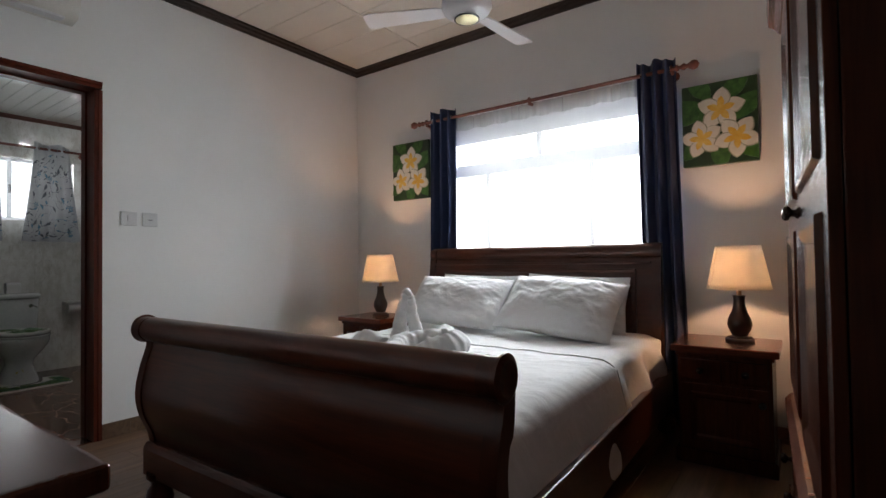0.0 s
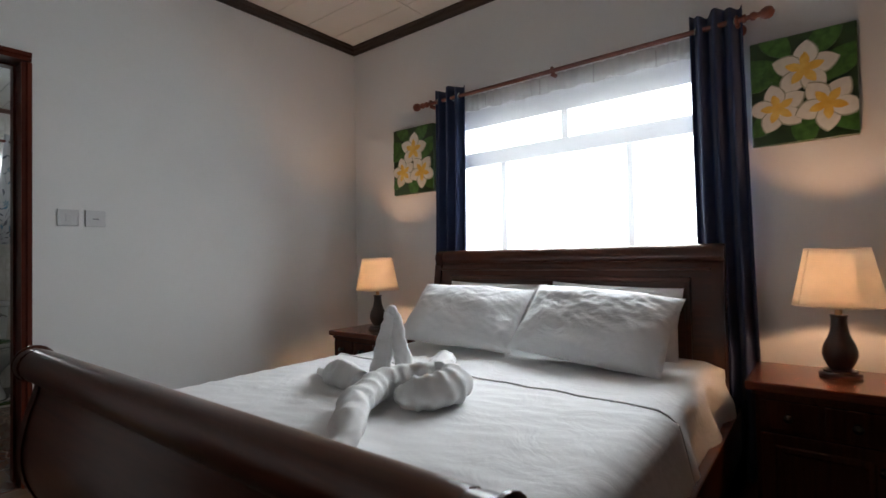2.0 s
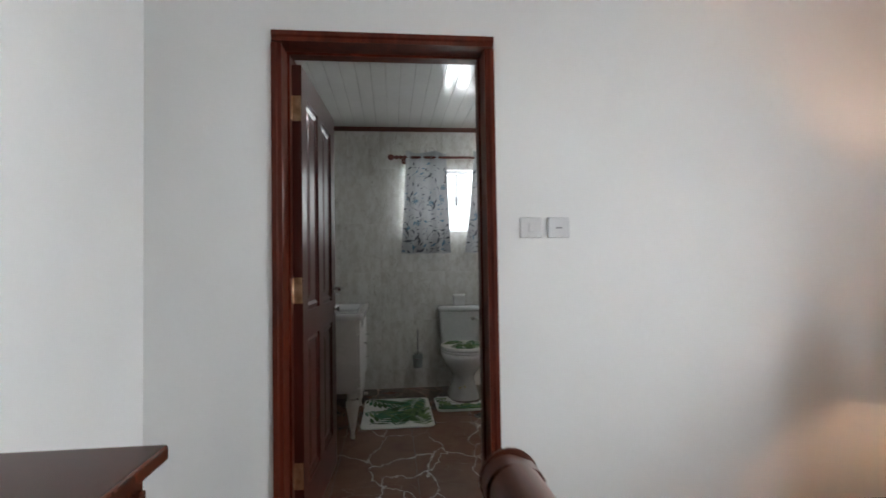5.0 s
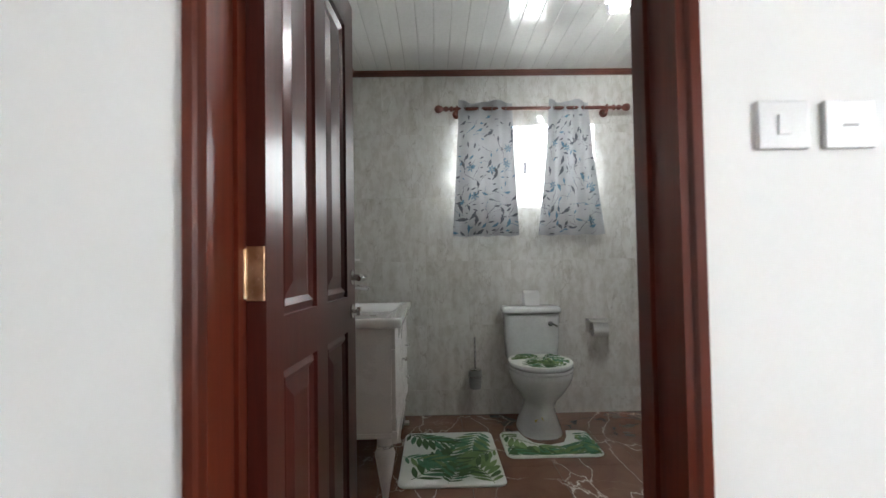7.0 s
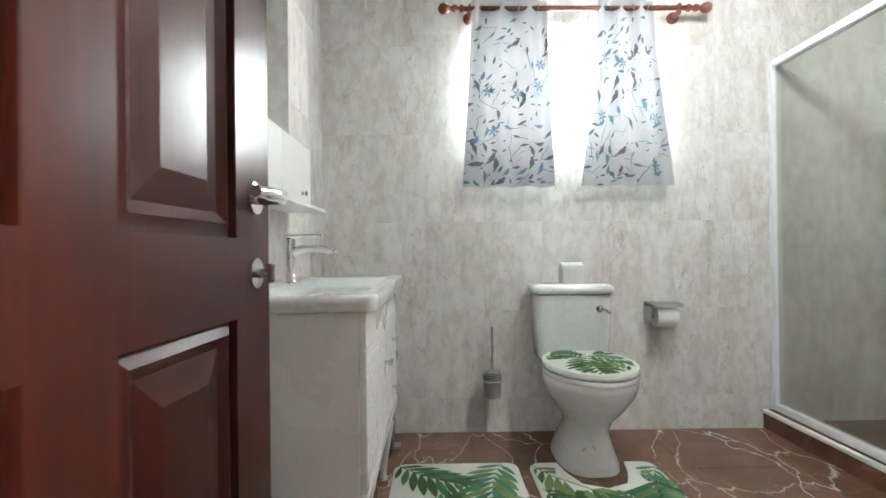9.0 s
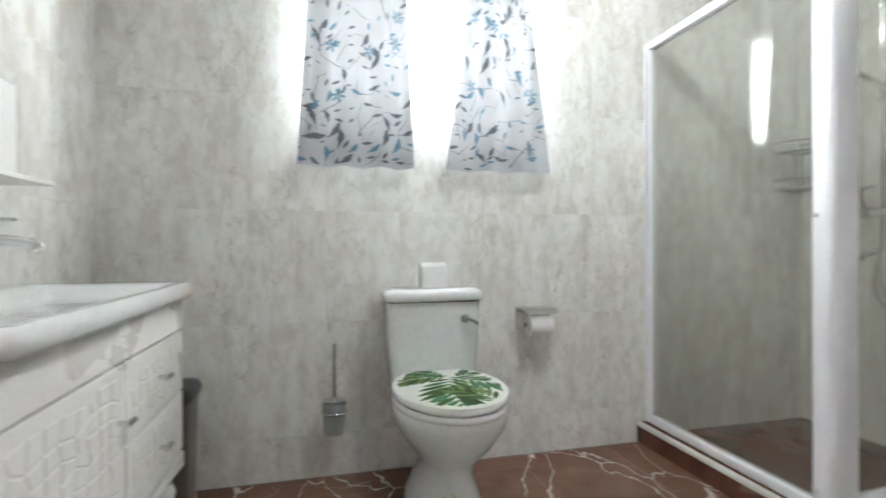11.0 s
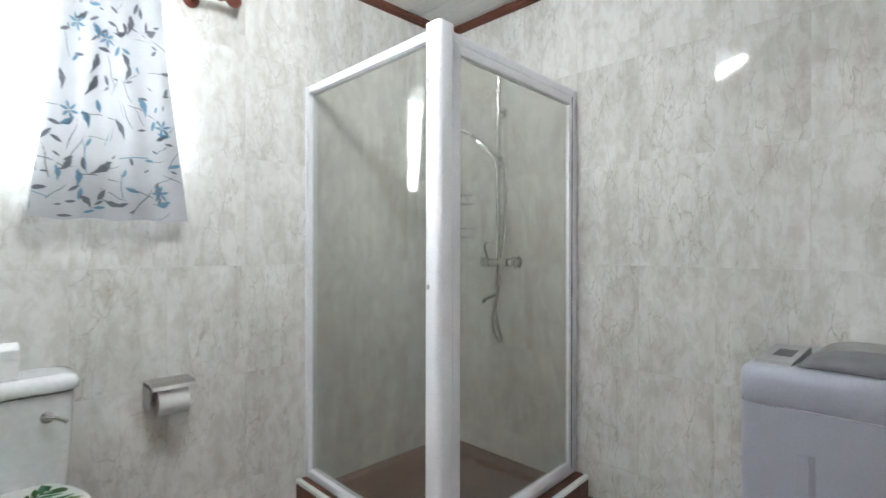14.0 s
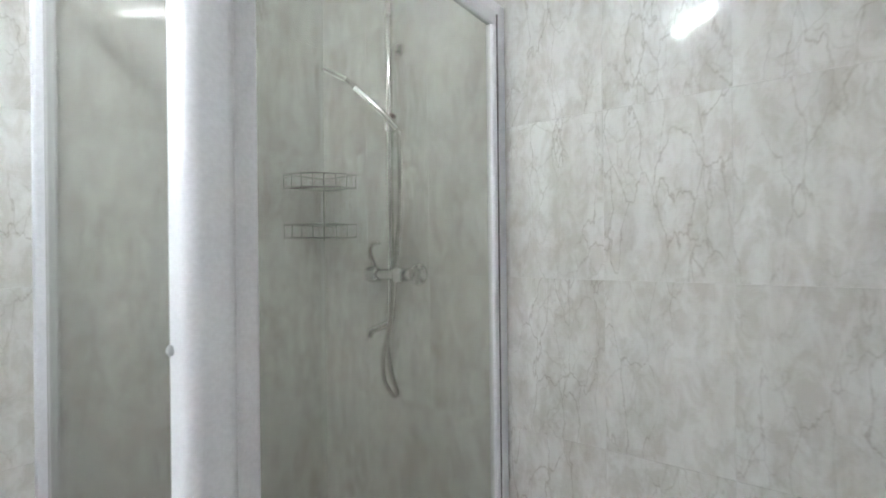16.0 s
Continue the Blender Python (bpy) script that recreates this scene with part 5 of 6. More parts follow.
# leaf-printed covers and mats
def frond(bm_list, cx, cy, length, ang, z, inside, broad=1.0, n=9):
    """A printed palm leaf: leaflets along a curved rib."""
    side = 0
    for k in range(n):
        s = (k + 0.6) / n
        px, py = cx + length * s * math.cos(ang + 0.25 * s), cy + length * s * math.sin(ang + 0.25 * s)
        ll = length * 0.5 * math.sin(math.pi * (0.15 + 0.8 * s)) * broad
        for sg in (-1, 1):
            a = ang + 0.25 * s + sg * (0.95 - 0.5 * s)
            pts = []
            for i in range(6):
                q = i / 5
                pts.append((q * ll, 0.11 * ll * math.sin(math.pi * min(1, q * 0.93 + 0.04)) + 0.001))
            poly = pts + [(x, -y) for x, y in pts[::-1]]
            world_pts = [(px + x * math.cos(a) - y * math.sin(a), py + x * math.sin(a) + y * math.cos(a)) for x, y in poly]
            if sum(inside(*p) for p in world_pts) > 5:
                world_pts = [p for p in world_pts if inside(*p)]
                bm = bm_list[(k + (sg > 0)) % 2 if k % 3 else 0]
                bm.faces.new([bm.verts.new((x, y, z + 0.0002 * (side % 5))) for x, y in world_pts])
            side += 1
    bm = bm_list[0]
    rib = [(cx + length * s * math.cos(ang + 0.25 * s), cy + length * s * math.sin(ang + 0.25 * s)) for s in (0, 0.35, 0.7, 1.0)]
    rib = [p for p in rib if inside(*p)]
    if len(rib) > 1:
        tube(bm, [(x, y, z + 0.0006) for x, y in rib], 0.0012, 5)


def inside_oval(x, y):
    return ((x - 0.395) / 0.245) ** 2 + (y / 0.182) ** 2 < 1


bms = [B(), B(), B()]
for i, (cx, cy, ln, a) in enumerate(((0.3, 0.03, 0.36, -0.35), (0.3, 0.03, 0.3, 0.75), (0.28, 0.02, 0.24, -1.5), (0.3, 0.05, 0.2, 2.1), (0.3, 0.0, 0.2, -2.5), (0.62, 0.12, 0.24, 3.6))):
    frond(bms[i % 3:] + bms[:i % 3], cx, cy, ln, a, 0.4545 + 0.0003 * i, inside_oval, 0.85, 10)
cover = part("lid_cover", loft(B(), [oval(0.395, 0.262, 0.196, 0.4495), oval(0.395, 0.262, 0.196, 0.452), oval(0.395, 0.25, 0.186, 0.454)]), M_MAT, toilet, "white cloth lid cover printed with green leaves")
for bm, m, nm in zip(bms, (M_LEAF_D, M_LEAF_T, M_LEAF_L), ("dark_print", "teal_print", "light_print")):
    tagged(part("leaf_" + nm, bm, m, cover), kind="stuff")


def rounded(x0, y0, x1, y1, r, n=6):
    pts = []
    for cx, cy, a0 in ((x1 - r, y1 - r, 0), (x0 + r, y1 - r, 90), (x0 + r, y0 + r, 180), (x1 - r, y0 + r, 270)):
        pts += [(cx + r * math.cos(math.radians(a0 + 90 * k / n)), cy + r * math.sin(math.radians(a0 + 90 * k / n))) for k in range(n + 1)]
    return pts


def bath_mat(label, x, y, outline, fronds, inside, rz=0.0):
    t = thing("bath_mat", label, "bath mat", x, y, 0.0, rz, "leaf-printed bath mats")
    bm = B()
    n = len(outline)
    rings = []
    cx, cy = sum(p[0] for p in outline) / n, sum(p[1] for p in outline) / n
    for k, z in ((1.0, 0.001), (1.0, 0.008), (0.985, 0.013)):
        rings.append([bm.verts.new((cx + (px - cx) * k, cy + (py - cy) * k, z)) for px, py in outline])
    for a, b in zip(rings, rings[1:]):
        for k in range(n):
            bm.faces.new((a[k], a[(k + 1) % n], b[(k + 1) % n], b[k]))
    bm.faces.new(rings[0][::-1])
    bm.faces.new(rings[-1])
    base = part("mat_body", bm, M_MAT, t)
    bms = [B(), B(), B()]
    for i, (fx, fy, ln, a) in enumerate(fronds):
        frond(bms[i % 3:] + bms[:i % 3], fx, fy, ln, a, 0.0135 + 0.0012 * i, inside, 1.0, 9)
    for bm, m, nm in zip(bms, (M_LEAF_D, M_LEAF_T, M_LEAF_L), ("dark_print", "teal_print", "light_print")):
        tagged(part("leaf_" + nm, bm, m, base), kind="stuff")
    return t


fr = [(0.30, -0.20, 0.44, 2.35), (-0.36, 0.20, 0.36, -0.45), (0.36, 0.20, 0.34, 3.3), (-0.34, -0.25, 0.34, 0.75), (0.02, -0.26, 0.30, 1.1), (-0.05, 0.26, 0.26, -1.0), (0.36, -0.02, 0.24, 2.7)]
bath_mat("white bath mat printed with green tropical leaves", -4.89, 1.985, rounded(-0.37, -0.265, 0.37, 0.265, 0.05), fr, lambda x, y: abs(x) < 0.366 and abs(y) < 0.261)
outline = rounded(-0.2, -0.27, 0.2, 0.27, 0.05)
outline = outline[:14] + [(-0.2, 0.15), (-0.1, 0.13), (0.0, 0.09), (0.04, 0.0), (0.0, -0.09), (-0.1, -0.13), (-0.2, -0.15)] + outline[14:]
fr = [(0.19, -0.25, 0.34, 2.0), (0.19, 0.25, 0.34, 4.2), (0.18, 0.0, 0.3, 1.7), (0.18, 0.02, 0.3, -1.7), (-0.15, 0.26, 0.34, -0.5), (-0.15, -0.26, 0.34, 0.5), (0.05, -0.26, 0.24, 0.4), (0.1, 0.26, 0.2, -2.6)]
bath_mat("white contour mat with green leaves round the toilet foot", -5.05, 2.568, outline, fr, lambda x, y: abs(x) < 0.196 and abs(y) < 0.266 and (x > 0.05 or abs(y) > 0.16))
shower_mat = thing("shower_mat", "plain white mat on the floor before the shower", "bath mat", -4.37, 4.17, 0)
part("mat_body", prism(B(), rounded(-0.27, -0.33, 0.27, 0.33, 0.03), 0.001, 0.016, "z"), M_MAT, shower_mat)


# paper rolls, holder, brush, bin
def paper_roll(x, y, z, axis, label):
    t = thing("toilet_roll", label, "toilet paper", x, y, z, 0, "toilet paper rolls")
    w = 0.052
    part("paper", lathe(B(), [(0.02, -w), (0.05, -w), (0.05, w), (0.02, w), (0.02, -w)], 28, (0, 0, 0), axis), M_PAPER, t)
    return t


r1 = paper_roll(-5.535, 2.572, 0.824, "y", "white toilet roll standing on the cistern")
part("folded_end", prism(B(), [(0.0512, -0.05), (0.0512, 0.0), (0.053, 0.03), (0.05, 0.036), (0.048, -0.05)], -0.05, 0.05, "y"), M_PAPER, r1)
bm = B()
v = [bm.verts.new(p) for p in ((0.0545, 0.05, 0.008), (0.0545, -0.05, 0.03), (0.0535, -0.05, 0.034), (0.0535, 0.05, 0.034))]
bm.faces.new(v)
part("folded_corner", bm, M_PAPER, r1, thick=0.001)
holder = thing("toilet_paper_holder", "brushed steel toilet paper holder with hood", "paper holder", TW, 3.06, 0.6)
part("back_plate", box(B(), 0, -0.075, -0.03, 0.006, 0.075, 0.064, 0.002), M_STEEL, holder)
bm = prism(B(), [(0.006, 0.066), (0.085, 0.066), (0.112, 0.058), (0.12, 0.046), (0.117, 0.045), (0.109, 0.054), (0.085, 0.061), (0.006, 0.061)], -0.075, 0.075, "y")
part("hood", bm, M_STEEL, holder)
part("spindle", tube(B(), [(0.066, -0.07, -0.006), (0.066, 0.07, -0.006)], 0.009, 12), M_STEEL, holder)
bm = box(B(), 0.0, -0.075, -0.03, 0.09, -0.072, 0.046)
part("side_arm", bm, M_STEEL, holder)
paper_roll(-5.588, 3.06, 0.594, "y", "white toilet roll in the steel holder")

brush = thing("toilet_brush", "wall-mounted toilet brush in a frosted cup", "toilet brush", TW, 2.185, 0.2)
part("cup", lathe(B(), [(0.038, 0), (0.042, 0.03), (0.047, 0.12), (0.044, 0.12), (0.036, 0.01), (0.0005, 0.008)], 24, (0.075, 0, 0)), M_FROST, brush, "frosted glass cup")
ringp = [(0.075 + 0.048 * math.cos(a), 0.048 * math.sin(a), 0.085) for a in [k * math.pi / 12 for k in range(25)]]
bm = tube(B(), ringp, 0.005, 8, closed=False)
tube(bm, [(0.0, 0, 0.085), (0.028, 0, 0.085)], 0.008, 10)
lathe(bm, [(0.022, 0), (0.022, 0.006), (0.01, 0.01)], 16, (0, 0, 0.085), "x")
part("wall_ring", bm, M_CHROME, brush, "chrome wall ring")
part("lid", lathe(B(), [(0.045, 0.128), (0.046, 0.133), (0.03, 0.14), (0.01, 0.146)], 24, (0.075, 0, 0)), M_CHROME, brush)
part("handle", lathe(B(), [(0.007, 0.146), (0.007, 0.35), (0.0065, 0.353), (0.001, 0.356)], 12, (0.075, 0, 0)), M_CHROME, brush, "chrome brush handle")
part("bristles", lathe(B(), [(0.012, 0.015), (0.026, 0.025), (0.028, 0.08), (0.012, 0.095)], 16, (0.075, 0, 0)), M_PLASTIC, brush)

bin_ = thing("pedal_bin", "small dark brown pedal bin beside the vanity", "bin", -5.45, 1.58, 0)
part("bucket", loft(B(), [oval(0, 0.095, 0.115, 0.0, power=5), oval(0, 0.1, 0.12, 0.02, power=5), oval(0, 0.11, 0.13, 0.42, power=5)]), M_BIN, bin_)
part("lid", loft(B(), [oval(0, 0.118, 0.138, 0.422, power=5), oval(0, 0.12, 0.14, 0.44, power=5), oval(0, 0.11, 0.13, 0.46, power=5), oval(0, 0.07, 0.09, 0.468, power=4)]), M_BLACK, bin_)
part("pedal", box(B(), -0.03, 0.1, 0.01, 0.03, 0.15, 0.025, 0.004), M_STEEL, bin_)

# vanity
VX0, VX1, VY = -5.19, -4.31, 1.735
vanity = thing("vanity_cabinet", "white lacquered vanity cabinet on turned legs", "vanity", (VX0 + VX1) / 2, TS + 0.002, 0)
vw, vd = (VX1 - VX0) / 2, VY - TS
part("carcass", box(B(), -vw, 0, 0.335, vw, vd - 0.018, 0.79, 0.003), M_LACQUER, vanity)
apron = [(-vw, 0.335), (-vw, 0.29)] + [(-vw + 2 * vw * k / 20, 0.29 + 0.028 * math.sin(math.pi * k / 20)) for k in range(1, 20)] + [(vw, 0.29), (vw, 0.335)]
part("apron", prism(B(), apron, vd - 0.02, vd + 0.002, "y"), M_LACQUER, vanity)
part("side_apron", box(B(), vw - 0.015, 0.02, 0.312, vw + 0.003, vd - 0.02, 0.335, 0.004), M_LACQUER, vanity)
part("rail", box(B(), -vw, vd - 0.018, 0.70, vw, vd, 0.79, 0.002), M_LACQUER, vanity)


def crazy_front(bm, stones, x0, x1, z0, z1, y, seed):
    """A front with a border and irregular cracked-stone relief."""
    box(bm, x0, y - 0.018, z0, x1, y, z1, 0.003)
    r = random.Random(seed)
    nx, nz = max(3, int((x1 - x0 - 0.06) / 0.042)), max(2, int((z1 - z0 - 0.06) / 0.035))
    gx, gz = (x1 - x0 - 0.06) / nx, (z1 - z0 - 0.06) / nz
    jit = {(i, j): (r.uniform(-0.3, 0.3) * gx, r.uniform(-0.3, 0.3) * gz) for i in range(nx + 1) for j in range(nz + 1)}
    for i in range(nx):
        for j in range(nz):
            cs = []
            for a, b in ((i, j), (i + 1, j), (i + 1, j + 1), (i, j + 1)):
                cs.append((x0 + 0.03 + a * gx + jit[a, b][0], z0 + 0.03 + b * gz + jit[a, b][1]))
            mx, mz = sum(c[0] for c in cs) / 4, sum(c[1] for c in cs) / 4
            v0 = [stones.verts.new((mx + (a - mx) * 0.93, y, mz + (b - mz) * 0.93)) for a, b in cs]
            v1 = [stones.verts.new((mx + (a - mx) * 0.78, y + 0.0016, mz + (b - mz) * 0.78)) for a, b in cs]
            for k in range(4):
                stones.faces.new((v0[k], v0[(k + 1) % 4], v1[(k + 1) % 4], v1[k]))
            stones.faces.new(v1)


fronts = [("door", 0.0 + 0.003, vw - 0.004, 0.345, 0.695, 3), ("drawer", -vw + 0.004, -0.003, 0.52, 0.695, 4), ("drawer", -vw + 0.004, -0.003, 0.345, 0.514, 5)]
for nm, x0, x1, z0, z1, seed in fronts:
    bm = B()
    stones = B()
    crazy_front(bm, stones, x0, x1, z0, z1, vd, seed)
    fr_ = part(nm, bm, M_LACQUER, vanity)
    tagged(part("relief", stones, M_LACQUER, fr_, "cracked-stone relief pattern"), kind="stuff")
    bm = lathe(B(), [(0.006, 0), (0.006, 0.018)], 10, ((x0 + 0.04) if nm == "door" else (x0 + x1) / 2, vd, (z0 + z1) / 2 + (0.06 if nm == "door" else 0)), "y")
    kx, kz = ((x0 + 0.04) if nm == "door" else (x0 + x1) / 2), (z0 + z1) / 2 + (0.06 if nm == "door" else 0)
    tube(bm, [(kx - 0.022, vd + 0.022, kz), (kx + 0.022, vd + 0.022, kz)], 0.007, 10)
    part("knob", bm, M_CHROME, fr_, "small chrome bar knob")
leg_prof = [(0.012, 0.0), (0.016, 0.01), (0.012, 0.03), (0.016, 0.06), (0.03, 0.14), (0.042, 0.21), (0.046, 0.235), (0.04, 0.25), (0.028, 0.262), (0.028, 0.27), (0.036, 0.276), (0.036, 0.335)]
for sx in (-1, 1):
    for yy in (0.05, vd - 0.055):
        lg = part("leg", lathe(B(), leg_prof, 20, (sx * (vw - 0.05), yy, 0)), M_LACQUER, vanity)
        part("collar", lathe(B(), [(0.029, 0.258), (0.037, 0.262), (0.037, 0.27), (0.03, 0.274)], 20, (sx * (vw - 0.05), yy, 0)), M_CHROME, lg, "chrome collar")
basin = thing("basin", "white ceramic basin top on the vanity", "basin", (VX0 + VX1) / 2, TS + 0.002, 0.791)
bw, bd = vw + 0.022, vd + 0.03
bm = B()
outer = rounded(-bw, 0.0, bw, bd, 0.035)
def ringof(pts, k, z, c=(0, bd / 2), ky=None):
    return [((p[0] - c[0]) * k + c[0], (p[1] - c[1]) * (ky or k) + c[1], z) for p in pts]
loft(bm, [ringof(outer, 0.975, 0.0), ringof(outer, 1.0, 0.007), ringof(outer, 1.0, 0.035), ringof(outer, 0.985, 0.044), ringof(outer, 0.94, 0.042, ky=0.9), ringof(outer, 0.86, 0.036, (0, bd * 0.58), 0.68), ringof(outer, 0.74, 0.014, (0, bd * 0.58), 0.58), ringof(outer, 0.55, 0.006, (0, bd * 0.58), 0.42)])
part("bowl", bm, M_CERAMIC, basin)
part("upstand", box(B(), -bw * 0.5, 0.0, 0.034, bw * 0.5, 0.04, 0.052, 0.008, 4), M_CERAMIC, basin)
part("waste", lathe(B(), [(0.025, 0.006), (0.025, 0.01), (0.018, 0.012), (0.0005, 0.01)], 20, (0, bd * 0.58, 0)), M_CHROME, basin)
tap = thing("basin_tap", "chrome single-lever basin mixer tap", "tap", -4.80, TS + 0.075, 0.833)
part("body", lathe(B(), [(0.027, 0), (0.027, 0.006), (0.022, 0.01), (0.021, 0.11), (0.023, 0.13), (0.023, 0.15), (0.005, 0.155)], 20), M_CHROME, tap)
bm = tube(B(), spline([(0, 0.01, 0.1), (0, 0.06, 0.118), (0, 0.14, 0.112), (0, 0.155, 0.1)], 6), [0.016] * 6 + [0.014] * 13, 14, 0.75)
part("spout", bm, M_CHROME, tap)
part("lever", box(B(), -0.011, -0.015, 0.158, 0.011, 0.11, 0.166, 0.003), M_CHROME, tap)

mirror = thing("mirror_cabinet", "white wall cabinet with shelf under a mirror", "mirror cabinet", 0, TS + 0.001, 1.092)
part("shelf", box(B(), -5.05, 0, 0.0, -4.22, 0.145, 0.012, 0.003), M_LACQUER, mirror)
part("box", box(B(), -4.95, 0, 0.0125, -4.265, 0.10, 0.225, 0.003), M_LACQUER, mirror)
for x0, x1 in ((-4.948, -4.61), (-4.606, -4.267)):
    d = part("flap", box(B(), x0, 0.1005, 0.018, x1, 0.114, 0.223, 0.003), M_LACQUER, mirror)
    part("knob", knob(B(), (x0 + 0.12) if x0 < -4.8 else (x1 - 0.12), 0.114, 0.05, (0, 1), 0.01, 0.02), M_CHROME, d, "small chrome knob")
part("mirror_glass", box(B(), -4.945, 0.03, 0.226, -4.27, 0.036, 0.85), M_MIRROR, mirror)
part("mirror_back", box(B(), -4.945, 0.0, 0.226, -4.27, 0.0295, 0.85), M_LACQUER, mirror)

# shower enclosure
SY, SX = 3.658, -4.775        # planes of the two screens
SH0, SH1 = 0.095, 1.905
shower = thing("shower_enclosure", "corner shower enclosure with white frame and grey glass", "shower", TW, TN, 0)


def S(bm, turn=0.0):
    """Into the shower's own space; turn swings a screen about the corner post."""
    if turn:
        bmesh.ops.rotate(bm, cent=(SX, SY, 0), matrix=Matrix.Rotation(radians(turn), 3, "Z"), verts=bm.verts[:])
    bmesh.ops.translate(bm, vec=(-TW, -TN, 0), verts=bm.verts[:])
    return bm


FRONT, SIDE = -1.0, 2.8        # degrees by which the two screens are turned


def bar(x0, y0, z0, x1, y1, z1, name="frame_bar", m=None, bev=0.006):
    return part(name, S(box(B(), x0, y0, z0, x1, y1, z1, bev, 2), FRONT if x0 < SX - 0.1 else SIDE), m or M_ALU, shower)


bar(TW, SY - 0.025, SH0, TW + 0.03, SY + 0.025, SH1)
bar(TW + 0.03, SY - 0.022, SH0, SX - 0.03, SY + 0.022, SH0 + 0.035)
bar(TW + 0.03, SY - 0.022, SH1 - 0.035, SX - 0.03, SY + 0.022, SH1)
post = loft(B(), [[(x, y, z) for x, y in rounded(SX - 0.03, SY - 0.045, SX + 0.045, SY + 0.034, 0.02)] for z in (SH0, SH1 + 0.008)])
post = part("corner_post", S(post), M_ALU, shower, "rounded white corner post")
for z in (0.18, 1.03, 1.72):
    part("screw_cap", S(lathe(B(), [(0.008, 0), (0.008, -0.004), (0.003, -0.007)], 12, (SX - 0.008, SY - 0.045, z), "y")), M_PLASTIC, post)
bar(SX - 0.022, TN - 0.04, SH0, SX + 0.022, TN, SH1)
bar(SX - 0.022, SY + 0.025, SH1 - 0.035, SX + 0.022, TN - 0.04, SH1)
bar(SX - 0.022, SY + 0.025, SH0, SX + 0.022, TN - 0.04, SH0 + 0.03)
for y0, y1 in ((TN - 0.045, TN - 0.041),):
    bar(SX - 0.02, y0, SH0 + 0.03, SX + 0.02, y1, SH1 - 0.035, "seal", M_SEAL, 0.0)
# sliding door leaf on the right screen
door_y0, door_y1 = SY + 0.026, TN - 0.07
sdoor = bar(SX + 0.004, door_y0, SH0 + 0.032, SX + 0.036, door_y0 + 0.045, SH1 - 0.04, "door_stile")
bar(SX + 0.006, door_y0 + 0.045, SH1 - 0.08, SX + 0.032, door_y1, SH1 - 0.04, "door_rail")
bar(SX + 0.006, door_y0 + 0.045, SH0 + 0.033, SX + 0.032, door_y1, SH0 + 0.07, "door_rail")
bar(SX + 0.006, door_y1 - 0.022, SH0 + 0.07, SX + 0.032, door_y1, SH1 - 0.08, "door_stile")
bar(SX - 0.018, door_y0 - 0.011, SH0 + 0.03, SX + 0.002, door_y0 - 0.001, SH1 - 0.036, "seal", M_SEAL, 0.0)
for x0, y0, x1, y1 in ((TW + 0.03, SY - 0.003, SX - 0.03, SY + 0.003), (SX + 0.016, door_y0 + 0.045, SX + 0.022, door_y1 - 0.022)):
    p = part("glass_panel", S(box(B(), x0, y0, SH0 + 0.035, x1, y1, SH1 - 0.035), FRONT if x0 < SX - 0.1 else SIDE), M_SHOWER, shower, "grey tinted glass")
    p.visible_shadow = False
kerb = thing("shower_kerb", "raised brown tiled kerb round the shower", "kerb", TW, TN, 0, 0, "", "structure")
bm = S(box(B(), TW, SY - 0.055, 0.0005, SX + 0.085, SY + 0.05, SH0 - 0.001, 0.003, 1))
part("kerb_front", bm, M_KERB, kerb)
part("kerb_side", S(box(B(), SX - 0.05, SY + 0.055, 0.0005, SX + 0.085, TN, SH0 - 0.001, 0.003, 1), SIDE), M_KERB, kerb)
part("kerb_edge", S(box(B(), SX + 0.062, SY - 0.03, SH0 - 0.018, SX + 0.087, TN, SH0 + 0.001, 0.003, 1), SIDE), M_GROUT_W, kerb, "pale tile edge strip")
part("kerb_edge", S(box(B(), TW, SY - 0.057, SH0 - 0.018, SX + 0.087, SY - 0.032, SH0 + 0.001, 0.003, 1)), M_GROUT_W, kerb, "pale tile edge strip")
part("tray", S(box(B(), TW, SY + 0.05, 0.0005, SX - 0.05, TN, 0.03)), M_KERB, kerb)

shower_set = thing("shower_mixer", "chrome shower mixer with riser rail and hand shower", "shower", -5.235, TN, 1.085)
bm = lathe(B(), [(0.036, 0), (0.036, -0.008), (0.022, -0.014), (0.02, -0.05)], 20, (0.085, 0, 0), "y")
tube(bm, [(-0.05, -0.055, 0), (0.1, -0.055, 0)], 0.02, 16)
box(bm, 0.03, -0.082, -0.024, 0.075, -0.03, 0.024, 0.006)
part("valve", bm, M_CHROME, shower_set)
part("knob", lathe(B(), [(0.0005, -0.1), (0.024, -0.098), (0.03, -0.09), (0.03, -0.05), (0.02, -0.045)], 20, (-0.01, -0.055, 0), "x"), M_CHROME, shower_set)
part("lever", tube(B(), spline([(-0.075, -0.055, 0.024), (-0.07, -0.085, 0.075), (-0.045, -0.1, 0.105), (-0.01, -0.1, 0.11)], 5), 0.008, 12, 0.7), M_CHROME, shower_set)
part("spout", tube(B(), spline([(0, -0.055, -0.02), (0, -0.058, -0.12), (0, -0.062, -0.165), (-0.02, -0.085, -0.18), (-0.042, -0.11, -0.195), (-0.05, -0.115, -0.215)], 6), 0.011, 12), M_CHROME, shower_set)
part("riser_rail", tube(B(), spline([(0, -0.055, 0.02), (0, -0.055, 0.4), (0, -0.055, 0.8), (0, -0.055, 0.98), (0, -0.085, 1.05), (0, -0.15, 1.08), (0, -0.25, 1.085), (0, -0.31, 1.06), (0, -0.325, 1.02)], 5), 0.011, 14), M_CHROME, shower_set)
